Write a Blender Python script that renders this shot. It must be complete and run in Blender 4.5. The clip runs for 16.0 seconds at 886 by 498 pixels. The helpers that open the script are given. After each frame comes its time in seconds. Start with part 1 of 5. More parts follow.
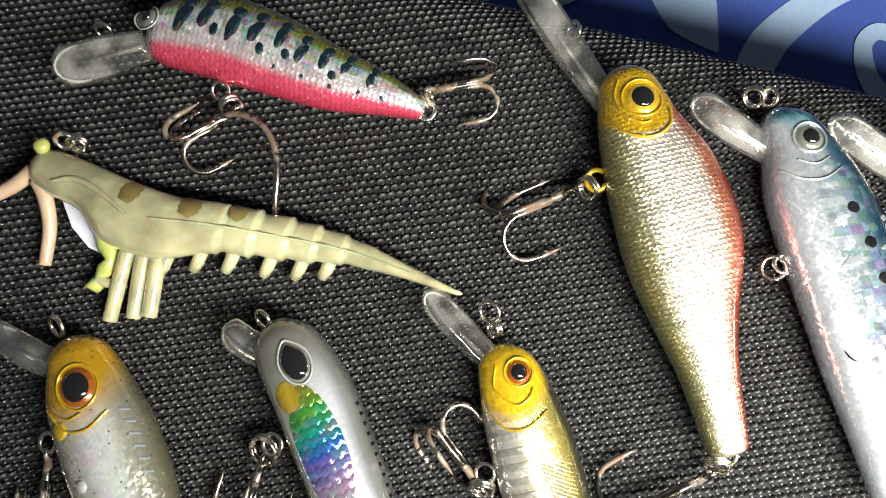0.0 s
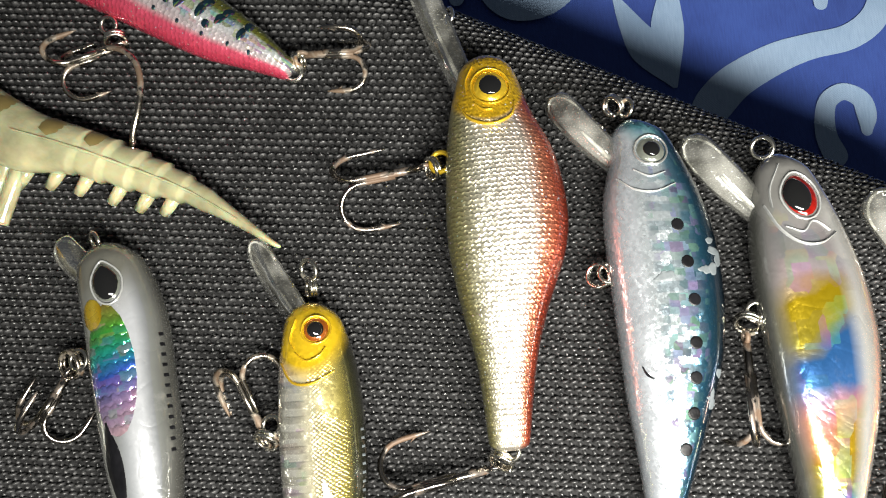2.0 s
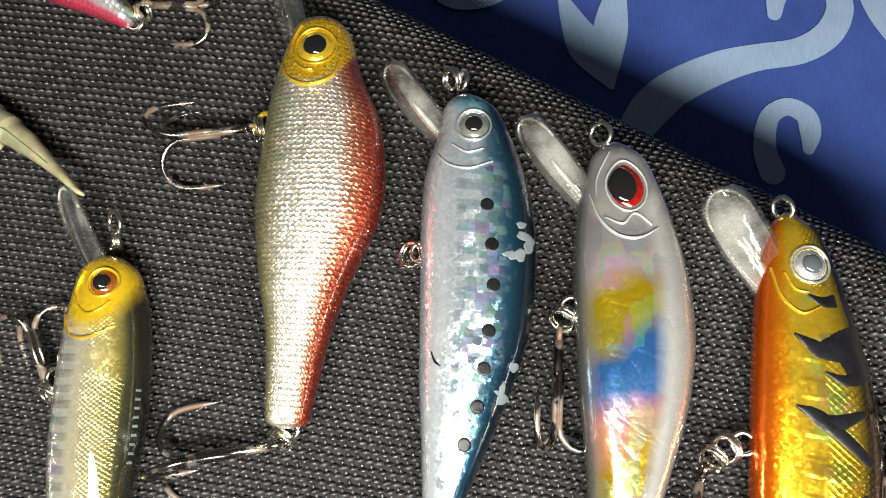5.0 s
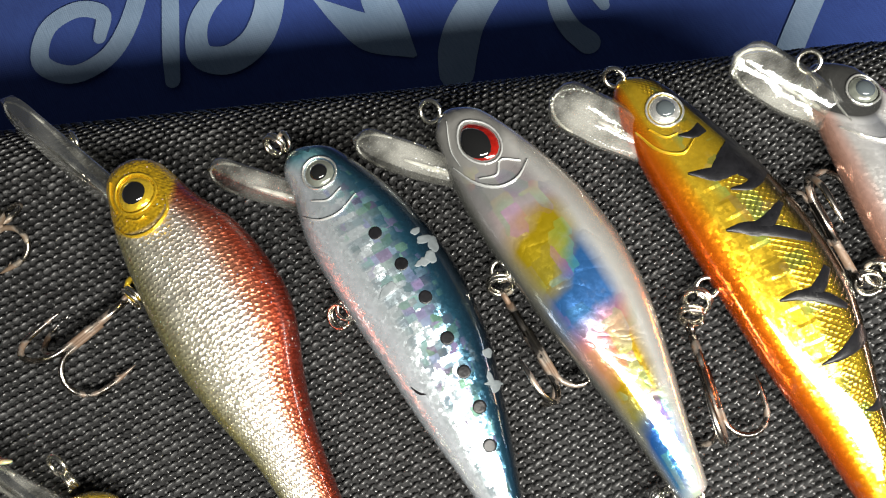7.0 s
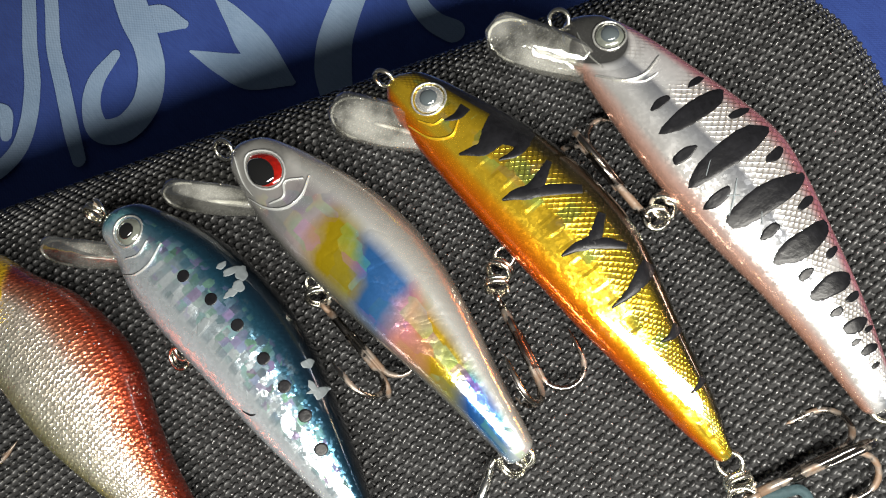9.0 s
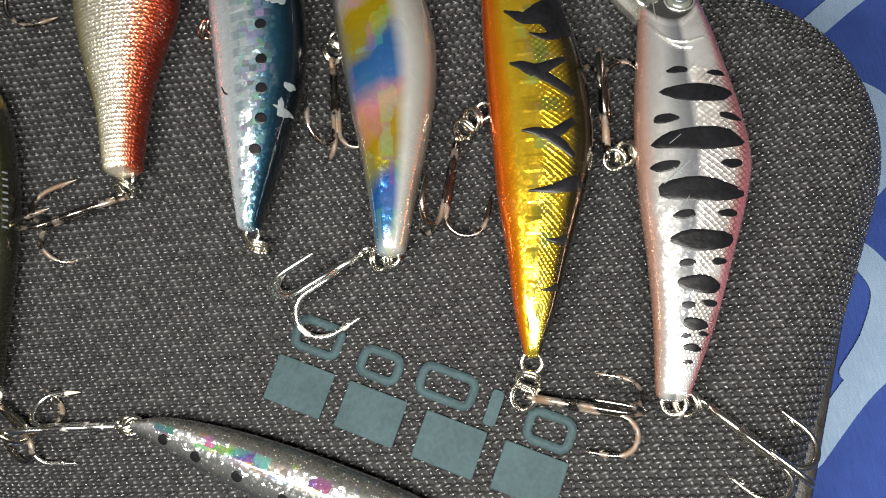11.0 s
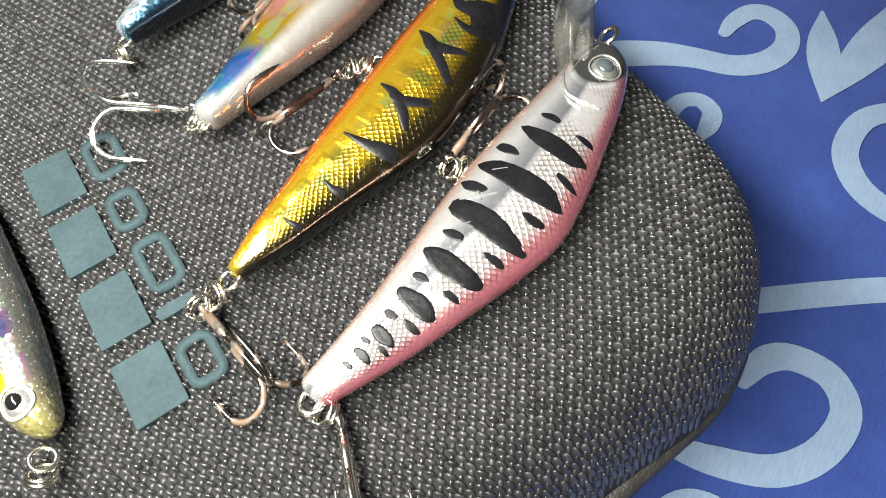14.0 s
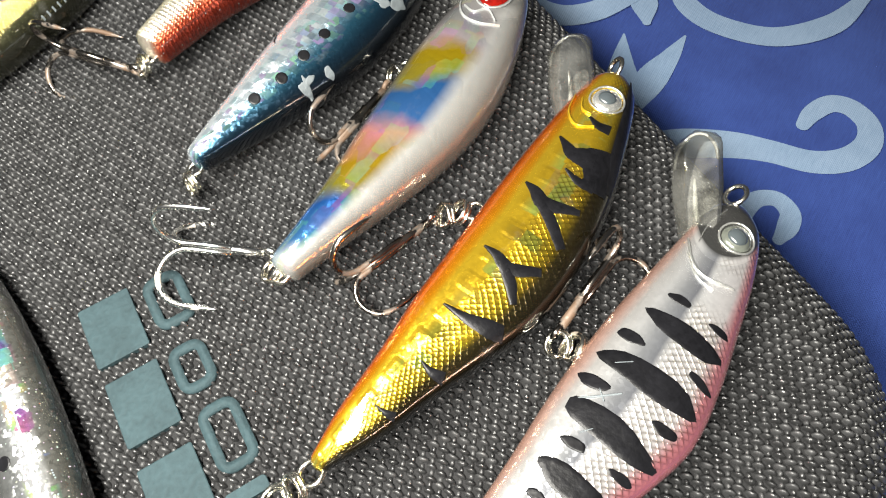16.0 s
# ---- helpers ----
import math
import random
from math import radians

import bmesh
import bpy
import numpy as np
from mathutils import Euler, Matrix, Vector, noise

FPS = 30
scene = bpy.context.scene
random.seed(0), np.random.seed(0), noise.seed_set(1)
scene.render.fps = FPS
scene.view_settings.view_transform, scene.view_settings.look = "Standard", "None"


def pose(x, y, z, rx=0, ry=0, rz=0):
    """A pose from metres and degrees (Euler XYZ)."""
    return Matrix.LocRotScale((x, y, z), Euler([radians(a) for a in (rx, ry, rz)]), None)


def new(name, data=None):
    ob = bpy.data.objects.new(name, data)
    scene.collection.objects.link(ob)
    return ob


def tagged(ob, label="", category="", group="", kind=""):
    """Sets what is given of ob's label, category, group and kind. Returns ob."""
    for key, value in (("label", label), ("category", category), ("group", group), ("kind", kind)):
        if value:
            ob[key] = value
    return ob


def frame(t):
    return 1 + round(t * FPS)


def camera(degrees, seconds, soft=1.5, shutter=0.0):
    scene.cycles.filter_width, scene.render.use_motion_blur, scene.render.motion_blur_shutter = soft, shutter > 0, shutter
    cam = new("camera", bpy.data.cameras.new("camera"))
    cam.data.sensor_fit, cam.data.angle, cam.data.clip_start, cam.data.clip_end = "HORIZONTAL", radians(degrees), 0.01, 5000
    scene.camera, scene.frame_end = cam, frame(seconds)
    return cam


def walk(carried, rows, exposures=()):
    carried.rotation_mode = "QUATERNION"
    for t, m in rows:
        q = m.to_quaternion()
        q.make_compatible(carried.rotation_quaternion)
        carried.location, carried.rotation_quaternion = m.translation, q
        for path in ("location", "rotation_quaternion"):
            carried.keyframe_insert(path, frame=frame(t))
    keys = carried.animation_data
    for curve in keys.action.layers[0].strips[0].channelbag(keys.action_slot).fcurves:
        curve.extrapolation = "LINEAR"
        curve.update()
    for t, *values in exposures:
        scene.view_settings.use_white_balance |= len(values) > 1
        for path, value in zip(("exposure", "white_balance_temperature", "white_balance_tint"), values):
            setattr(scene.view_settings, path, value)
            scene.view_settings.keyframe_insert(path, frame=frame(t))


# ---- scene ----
# ---- camera ----
cam = camera(63.84, 16.0, soft=1.1)
walk(cam, [
    (0.0, pose(-0.02498, -0.00558, 0.10507, 8.79, 0.03, -11.97)),
    (0.5, pose(-0.01645, -0.01106, 0.10873, 9.30, 0.69, -9.29)),
    (1.0, pose(-0.00554, -0.01645, 0.10798, 9.59, 1.86, -6.43)),
    (1.5, pose(0.00134, -0.01828, 0.10654, 10.49, 2.26, -4.16)),
    (2.0, pose(0.00513, -0.01806, 0.10454, 11.22, 2.20, -1.93)),
    (2.5, pose(0.00874, -0.01731, 0.10239, 11.36, 2.47, 0.12)),
    (3.0, pose(0.01220, -0.01853, 0.09936, 12.25, 2.48, 2.89)),
    (3.5, pose(0.01660, -0.02039, 0.09884, 13.23, 2.44, 4.69)),
    (4.0, pose(0.02059, -0.02320, 0.09870, 13.40, 1.97, 6.34)),
    (4.5, pose(0.02677, -0.02350, 0.09698, 12.87, 2.58, 6.86)),
    (5.0, pose(0.03557, -0.02171, 0.09649, 12.41, 3.91, 3.65)),
    (5.2, pose(0.03580, -0.02128, 0.09819, 13.01, 3.36, 1.11)),
    (7.3, pose(0.03870, -0.01898, 0.09627, 9.29, 4.20, -36.25)),
    (7.5, pose(0.04042, -0.02334, 0.09488, 9.98, 4.56, -39.35)),
    (8.0, pose(0.04621, -0.02850, 0.09562, 8.66, 6.88, -44.05)),
    (8.5, pose(0.05784, -0.03309, 0.09821, 8.29, 8.50, -45.02)),
    (8.7, pose(0.06042, -0.03531, 0.09811, 8.10, 8.83, -44.83)),
    (10.8, pose(0.06769, -0.05965, 0.10253, 9.82, 7.69, -10.86)),
    (11.0, pose(0.06884, -0.06628, 0.10379, 11.65, 7.69, -6.46)),
    (11.5, pose(0.07429, -0.07669, 0.10420, 16.33, 6.94, 2.89)),
    (12.0, pose(0.08215, -0.07955, 0.09941, 19.03, 6.20, 10.46)),
    (12.5, pose(0.09432, -0.08117, 0.09670, 22.11, 5.29, 16.69)),
    (13.0, pose(0.10225, -0.07940, 0.09456, 24.71, 4.50, 21.58)),
    (13.5, pose(0.10874, -0.08083, 0.08732, 26.02, 4.12, 27.17)),
    (14.0, pose(0.11406, -0.07690, 0.08273, 26.67, 4.03, 30.11)),
    (14.5, pose(0.11080, -0.07290, 0.08064, 27.22, 3.51, 32.16)),
    (15.0, pose(0.10696, -0.07138, 0.08131, 27.35, 3.68, 32.27)),
    (15.5, pose(0.10033, -0.06710, 0.08170, 27.69, 3.70, 32.58)),
    (16.0, pose(0.09268, -0.06376, 0.08358, 27.98, 3.66, 32.63)),
], exposures=[(0.0, 0.95), (2.0, 0.66), (4.0, 0.48), (5.0, 0.46), (8.5, 0.22), (11.0, 0.0), (12.0, 0.33), (13.0, 0.52), (14.0, 0.7), (15.0, 0.68), (16.0, 0.6)])

# ---- world and light ----
CM = 0.01
world = bpy.data.worlds.new("dim_room")
scene.world = world
world.use_nodes = True
world.node_tree.nodes["Background"].inputs["Color"].default_value = (0.6, 0.64, 0.7, 1)
world.node_tree.nodes["Background"].inputs["Strength"].default_value = 0.06

# Fixed strip added in place of a phone torch that moves with the camera.
lamp_data = bpy.data.lights.new("torch_sweep_strip", "AREA")
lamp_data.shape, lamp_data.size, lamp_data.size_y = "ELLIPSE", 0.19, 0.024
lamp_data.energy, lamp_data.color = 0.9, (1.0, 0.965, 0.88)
lamp = new("torch_sweep_strip", lamp_data)
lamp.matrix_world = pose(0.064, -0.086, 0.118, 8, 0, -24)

# ---- materials ----


def material(name):
    m = bpy.data.materials.new(name)
    m.use_nodes = True
    nt = m.node_tree
    return m, nt, nt.nodes["Principled BSDF"]


def node(nt, kind, values=(), **kw):
    n = nt.nodes.new(kind)
    for key, value in kw.items():
        setattr(n, key, value)
    for key, value in dict(values).items():
        if isinstance(value, bpy.types.NodeSocket):
            nt.links.new(value, n.inputs[key])
        else:
            n.inputs[key].default_value = value
    return n


def calc(nt, op, a, b=0.0, c=0.0):
    return node(nt, "ShaderNodeMath", {0: a, 1: b, 2: c}, operation=op).outputs[0]


def blend(nt, fac, a, b, mode="MIX"):
    n = nt.nodes.new("ShaderNodeMix")
    n.data_type, n.blend_type = "RGBA", mode
    for key, value in ((0, fac), (6, a), (7, b)):
        if isinstance(value, bpy.types.NodeSocket):
            nt.links.new(value, n.inputs[key])
        else:
            n.inputs[key].default_value = value if key == 0 else (*value, 1)
    return n.outputs[2]


def ramp(nt, fac, stops, easing="LINEAR"):
    n = nt.nodes.new("ShaderNodeValToRGB")
    n.color_ramp.interpolation = easing
    els = n.color_ramp.elements
    while len(els) < len(stops):
        els.new(0.5)
    for e, (p, c) in zip(els, stops):
        e.position, e.color = p, (*c, 1)
    nt.links.new(fac, n.inputs[0])
    return n.outputs[0]


def plain(name, color, rough=0.5, metal=0.0, grain=0.0, size=900.0, vary=0.0, **more):
    """A surface of one colour with a little grain and mottling."""
    m, nt, b = material(name)
    b.inputs["Base Color"].default_value = (*color, 1)
    b.inputs["Roughness"].default_value = rough
    b.inputs["Metallic"].default_value = metal
    for key, value in more.items():
        b.inputs[key.replace("_", " ")].default_value = value
    if grain or vary:
        co = node(nt, "ShaderNodeTexCoord").outputs["Object"]
        fine = node(nt, "ShaderNodeTexNoise", {"Vector": co, "Scale": size, "Detail": 4.0}).outputs["Fac"]
        broad = node(nt, "ShaderNodeTexNoise", {"Vector": co, "Scale": size / 6, "Detail": 3.0}).outputs["Fac"]
        nt.links.new(node(nt, "ShaderNodeBump", {"Height": fine, "Strength": grain, "Distance": 0.0003}).outputs[0], b.inputs["Normal"])
        mixed = calc(nt, "MULTIPLY_ADD", calc(nt, "ADD", fine, broad), 0.5)
        dark = tuple(c * (1 - vary) for c in color)
        light = tuple(min(c * (1 + vary), 1) for c in color)
        nt.links.new(ramp(nt, mixed, [(0.35, dark), (0.65, light)]), b.inputs["Base Color"])
    return m


def rusty(name, steel, rust, amount):
    """Wire with brown rust in patches."""
    m, nt, b = material(name)
    co = node(nt, "ShaderNodeTexCoord").outputs["Object"]
    spots = node(nt, "ShaderNodeTexNoise", {"Vector": co, "Scale": 260.0, "Detail": 5.0}).outputs["Fac"]
    mask = node(nt, "ShaderNodeMapRange", {0: spots, 1: 0.62 - amount * 0.25, 2: 0.7 - amount * 0.2}).outputs[0]
    nt.links.new(blend(nt, mask, steel, rust), b.inputs["Base Color"])
    nt.links.new(calc(nt, "SUBTRACT", 1.0, calc(nt, "MULTIPLY", mask, 0.8)), b.inputs["Metallic"])
    nt.links.new(calc(nt, "MULTIPLY_ADD", mask, 0.4, 0.22), b.inputs["Roughness"])
    nt.links.new(node(nt, "ShaderNodeBump", {"Height": spots, "Strength": 0.3, "Distance": 0.0003}).outputs[0], b.inputs["Normal"])
    return m


def lure_paint(name, sides, along=None, along_v=(0.15, 0.3, 0.8, 0.92), head=None, scales=0.0, pitch=0.07, size=(6.0, 1.5), flake=0.0, holo=0.0,
               holo_size=(40.0, 6.0), holo_v=(0.1, 0.8), metal=0.6, rough=0.3, clear=0.0, specks=0.0, dim=0.72, net_v=None, bands=0, chip=2600.0, net_dark=0.4,
               ribs=None, waves=0.0, hues=(0.0, 1.0), vivid=0.75, spark=0.0, head_metal=0.72):
    """Lacquered lure paint. sides: colours from belly to back; along: colours from nose to tail in a middle band;
    head: colour, end and softness; scales: relief of the fish scales; flake: glitter of chips; holo: rainbow foil;
    ribs: count, from, to and depth of crosswise bars; waves: folds of the foil."""
    m, nt, b = material(name)
    uv = node(nt, "ShaderNodeUVMap", uv_map="UVMap").outputs[0]
    sep = node(nt, "ShaderNodeSeparateXYZ", {0: uv})
    u, v = sep.outputs[0], sep.outputs[1]
    co = node(nt, "ShaderNodeTexCoord").outputs["Object"]
    rough_n = node(nt, "ShaderNodeTexNoise", {"Vector": co, "Scale": 350.0, "Detail": 5.0}).outputs["Fac"]
    soft_n = node(nt, "ShaderNodeTexNoise", {"Vector": co, "Scale": 90.0, "Detail": 4.0}).outputs["Fac"]
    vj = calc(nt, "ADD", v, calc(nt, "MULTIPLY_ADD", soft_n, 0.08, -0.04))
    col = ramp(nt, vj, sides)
    if along:
        uj = calc(nt, "ADD", u, calc(nt, "MULTIPLY_ADD", soft_n, 0.2, -0.1))
        uj = calc(nt, "ADD", uj, calc(nt, "MULTIPLY_ADD", v, 0.08, -0.04))
        lo = node(nt, "ShaderNodeMapRange", {0: vj, 1: along_v[0], 2: along_v[1]}).outputs[0]
        hi = node(nt, "ShaderNodeMapRange", {0: vj, 1: along_v[2], 2: along_v[3], 3: 1.0, 4: 0.0}).outputs[0]
        col = blend(nt, calc(nt, "MULTIPLY", lo, hi), col, (0, 0, 0))
        mixn = col.node
        nt.links.new(ramp(nt, uj, along), mixn.inputs[7])
    if bands:
        wob = calc(nt, "ADD", calc(nt, "MULTIPLY", u, bands * 2 * math.pi), calc(nt, "MULTIPLY", soft_n, 3.0))
        on = node(nt, "ShaderNodeMapRange", {0: calc(nt, "SINE", wob), 1: -0.15, 2: 0.15}).outputs[0]
        zone = calc(nt, "MULTIPLY", node(nt, "ShaderNodeMapRange", {0: vj, 1: 0.31, 2: 0.35}).outputs[0], node(nt, "ShaderNodeMapRange", {0: vj, 1: 0.6, 2: 0.74, 3: 1.0, 4: 0.0}).outputs[0])
        behind = node(nt, "ShaderNodeMapRange", {0: u, 1: 0.2, 2: 0.23}).outputs[0]
        col = blend(nt, calc(nt, "MULTIPLY", calc(nt, "MULTIPLY", on, zone), calc(nt, "MULTIPLY", behind, 0.6)), col, (0.26, 0.34, 0.39))
    if holo:
        hx = node(nt, "ShaderNodeCombineXYZ", {0: calc(nt, "MULTIPLY", u, holo_size[0]), 1: calc(nt, "MULTIPLY", v, holo_size[1])}).outputs[0]
        cell = node(nt, "ShaderNodeTexVoronoi", {"Vector": hx, "Scale": 1.0, "Randomness": 0.7}, distance="CHEBYCHEV").outputs["Color"]
        cs = node(nt, "ShaderNodeSeparateColor", {0: cell})
        hue = calc(nt, "FRACT", calc(nt, "ADD", cs.outputs[0], calc(nt, "MULTIPLY", soft_n, 2.2)))
        foil = node(nt, "ShaderNodeCombineColor", {0: calc(nt, "MULTIPLY_ADD", hue, hues[1] - hues[0], hues[0]), 1: vivid, 2: calc(nt, "MULTIPLY_ADD", cs.outputs[2], 0.75, 0.25)}, mode="HSV").outputs[0]
        facet = cell
        lo = node(nt, "ShaderNodeMapRange", {0: vj, 1: holo_v[0], 2: holo_v[0] + 0.12}).outputs[0]
        hi = node(nt, "ShaderNodeMapRange", {0: vj, 1: holo_v[1] - 0.12, 2: holo_v[1], 3: 1.0, 4: 0.0}).outputs[0]
        some = node(nt, "ShaderNodeMapRange", {0: cs.outputs[1], 1: 0.45, 2: 0.75}).outputs[0]
        foil_zone = calc(nt, "MULTIPLY", calc(nt, "MULTIPLY", lo, hi), 0.6 * holo)
        col = blend(nt, calc(nt, "MULTIPLY", calc(nt, "MULTIPLY", lo, hi), calc(nt, "MULTIPLY", some, holo)), col, (0, 0, 0))
        nt.links.new(foil, col.node.inputs[7])
    if head:
        edge = calc(nt, "ADD", u, calc(nt, "MULTIPLY", calc(nt, "POWER", calc(nt, "ABSOLUTE", calc(nt, "SUBTRACT", v, 0.45)), 2.0), 0.35))
        mask = node(nt, "ShaderNodeMapRange", {0: edge, 1: head[1] - head[2], 2: head[1] + head[2], 3: 1.0, 4: 0.0}).outputs[0]
        col = blend(nt, mask, col, head[0])
    height = calc(nt, "MULTIPLY", rough_n, 0.15)
    if scales:
        x = calc(nt, "MULTIPLY", u, math.pi * size[0] / pitch)
        y = calc(nt, "MULTIPLY", v, math.pi * size[1] / pitch)
        if net_v:
            p = calc(nt, "ABSOLUTE", calc(nt, "SINE", calc(nt, "ADD", calc(nt, "MULTIPLY", x, 0.5), calc(nt, "MULTIPLY", y, 0.4))))
            q = calc(nt, "ABSOLUTE", calc(nt, "SINE", calc(nt, "SUBTRACT", calc(nt, "MULTIPLY", x, 0.5), calc(nt, "MULTIPLY", y, 0.4))))
            net = calc(nt, "POWER", calc(nt, "MULTIPLY", p, q), 0.5)
            where = calc(nt, "MULTIPLY", node(nt, "ShaderNodeMapRange", {0: vj, 1: net_v[0], 2: net_v[0] + 0.1}).outputs[0],
                         node(nt, "ShaderNodeMapRange", {0: vj, 1: net_v[1] - 0.06, 2: net_v[1], 3: 1.0, 4: 0.0}).outputs[0])
            where = calc(nt, "MULTIPLY", where, node(nt, "ShaderNodeMapRange", {0: soft_n, 1: 0.38, 2: 0.5}).outputs[0])
            net = calc(nt, "SUBTRACT", 1.0, calc(nt, "MULTIPLY", where, calc(nt, "SUBTRACT", 1.0, net)))
        else:
            wave = calc(nt, "MULTIPLY", calc(nt, "SINE", calc(nt, "MULTIPLY", y, 0.8)), 0.4)
            p = calc(nt, "ABSOLUTE", calc(nt, "SINE", calc(nt, "ADD", calc(nt, "MULTIPLY", x, 0.5), calc(nt, "ADD", wave, calc(nt, "MULTIPLY", soft_n, 5.0)))))
            q = calc(nt, "ABSOLUTE", calc(nt, "SINE", calc(nt, "MULTIPLY", y, 0.4)))
            net = calc(nt, "POWER", calc(nt, "MULTIPLY", p, calc(nt, "MULTIPLY_ADD", q, 0.4, 0.6)), 0.6)
            net = calc(nt, "ADD", net, calc(nt, "MULTIPLY", rough_n, 0.7))
        if head:
            net = calc(nt, "MAXIMUM", net, mask)
        height = calc(nt, "ADD", height, calc(nt, "MULTIPLY", net, scales))
        col = blend(nt, calc(nt, "MULTIPLY_ADD", net, -net_dark, net_dark), col, (0.35, 0.3, 0.24), "MULTIPLY")
    if ribs:
        phase = calc(nt, "ADD", calc(nt, "MULTIPLY", u, ribs[0] * 2 * math.pi), calc(nt, "MULTIPLY_ADD", v, -2.0, calc(nt, "MULTIPLY", soft_n, 2.5)))
        bar = node(nt, "ShaderNodeMapRange", {0: calc(nt, "SINE", phase), 1: -0.3, 2: 0.3}).outputs[0]
        zone = calc(nt, "MULTIPLY", node(nt, "ShaderNodeMapRange", {0: vj, 1: ribs[1], 2: ribs[1] + 0.06}).outputs[0], node(nt, "ShaderNodeMapRange", {0: vj, 1: ribs[2] - 0.08, 2: ribs[2], 3: 1.0, 4: 0.0}).outputs[0])
        zone = calc(nt, "MULTIPLY", zone, node(nt, "ShaderNodeMapRange", {0: u, 1: 0.22, 2: 0.26}).outputs[0])
        bar = calc(nt, "MULTIPLY", bar, zone)
        height = calc(nt, "SUBTRACT", height, calc(nt, "MULTIPLY", bar, 0.4))
        col = blend(nt, calc(nt, "MULTIPLY", bar, ribs[3]), col, (0.2, 0.17, 0.1), "MULTIPLY")
    if waves:
        bent = node(nt, "ShaderNodeTexNoise", {"Vector": co, "Scale": 200.0, "Detail": 1.0, "Distortion": 1.2}).outputs["Fac"]
        fold = calc(nt, "ABSOLUTE", calc(nt, "SINE", calc(nt, "MULTIPLY", bent, 6.0)))
        height = calc(nt, "ADD", height, calc(nt, "MULTIPLY", fold, waves))
    if spark:
        # Glints of the glitter are painted into the base colour as pale dots.
        grit = node(nt, "ShaderNodeTexVoronoi", {"Vector": co, "Scale": 3200.0})
        tone = node(nt, "ShaderNodeSeparateColor", {0: grit.outputs["Color"]})
        lit = calc(nt, "MULTIPLY", node(nt, "ShaderNodeMapRange", {0: grit.outputs["Distance"], 1: 0.3, 2: 0.42, 3: 1.0, 4: 0.0}).outputs[0], calc(nt, "GREATER_THAN", tone.outputs[0], 1.0 - spark))
        col = blend(nt, lit, col, (0, 0, 0))
        nt.links.new(node(nt, "ShaderNodeCombineColor", {0: tone.outputs[1], 1: 0.22, 2: 0.95}, mode="HSV").outputs[0], col.node.inputs[7])
    if specks:
        dots = node(nt, "ShaderNodeTexVoronoi", {"Vector": co, "Scale": 800.0}).outputs["Distance"]
        mask2 = node(nt, "ShaderNodeMapRange", {0: dots, 1: 0.09, 2: 0.13, 3: specks, 4: 0.0}).outputs[0]
        col = blend(nt, mask2, col, (0.03, 0.03, 0.03))
    scuffs = node(nt, "ShaderNodeTexNoise", {"Vector": co, "Scale": 140.0, "Detail": 8.0, "Roughness": 0.7}).outputs["Fac"]
    worn = node(nt, "ShaderNodeMapRange", {0: scuffs, 1: 0.6, 2: 0.74, 4: 0.18}).outputs[0]
    col = blend(nt, worn, col, (0.75, 0.75, 0.72))
    col = blend(nt, 1.0, col, (dim, dim, dim), "MULTIPLY")
    nt.links.new(col, b.inputs["Base Color"])
    b.inputs["Metallic"].default_value = metal
    if head:
        nt.links.new(calc(nt, "MULTIPLY_ADD", mask, (head_metal - 1) * metal, metal), b.inputs["Metallic"])
    nt.links.new(calc(nt, "MULTIPLY_ADD", rough_n, 0.25, rough - 0.1), b.inputs["Roughness"])
    normal = node(nt, "ShaderNodeBump", {"Height": height, "Strength": 0.7, "Distance": 0.00025}).outputs[0]
    if flake:
        chips = node(nt, "ShaderNodeTexVoronoi", {"Vector": co, "Scale": chip}).outputs["Color"]
        tilt = node(nt, "ShaderNodeVectorMath", {0: chips, 1: (0.5, 0.5, 0.5)}, operation="SUBTRACT").outputs[0]
        tilt = node(nt, "ShaderNodeVectorMath", {0: tilt, "Scale": flake}, operation="SCALE").outputs[0]
        both = node(nt, "ShaderNodeVectorMath", {0: normal, 1: tilt}, operation="ADD").outputs[0]
        normal = node(nt, "ShaderNodeVectorMath", {0: both}, operation="NORMALIZE").outputs[0]
    if holo:
        tilt = node(nt, "ShaderNodeVectorMath", {0: facet, 1: (0.5, 0.5, 0.5)}, operation="SUBTRACT").outputs[0]
        tilt = node(nt, "ShaderNodeVectorMath", {0: tilt, "Scale": foil_zone}, operation="SCALE").outputs[0]
        both = node(nt, "ShaderNodeVectorMath", {0: normal, 1: tilt}, operation="ADD").outputs[0]
        normal = node(nt, "ShaderNodeVectorMath", {0: both}, operation="NORMALIZE").outputs[0]
    nt.links.new(normal, b.inputs["Normal"])
    b.inputs["Coat Weight"].default_value, b.inputs["Coat Roughness"].default_value = 1.0, 0.05
    b.inputs["Transmission Weight"].default_value = clear
    return m


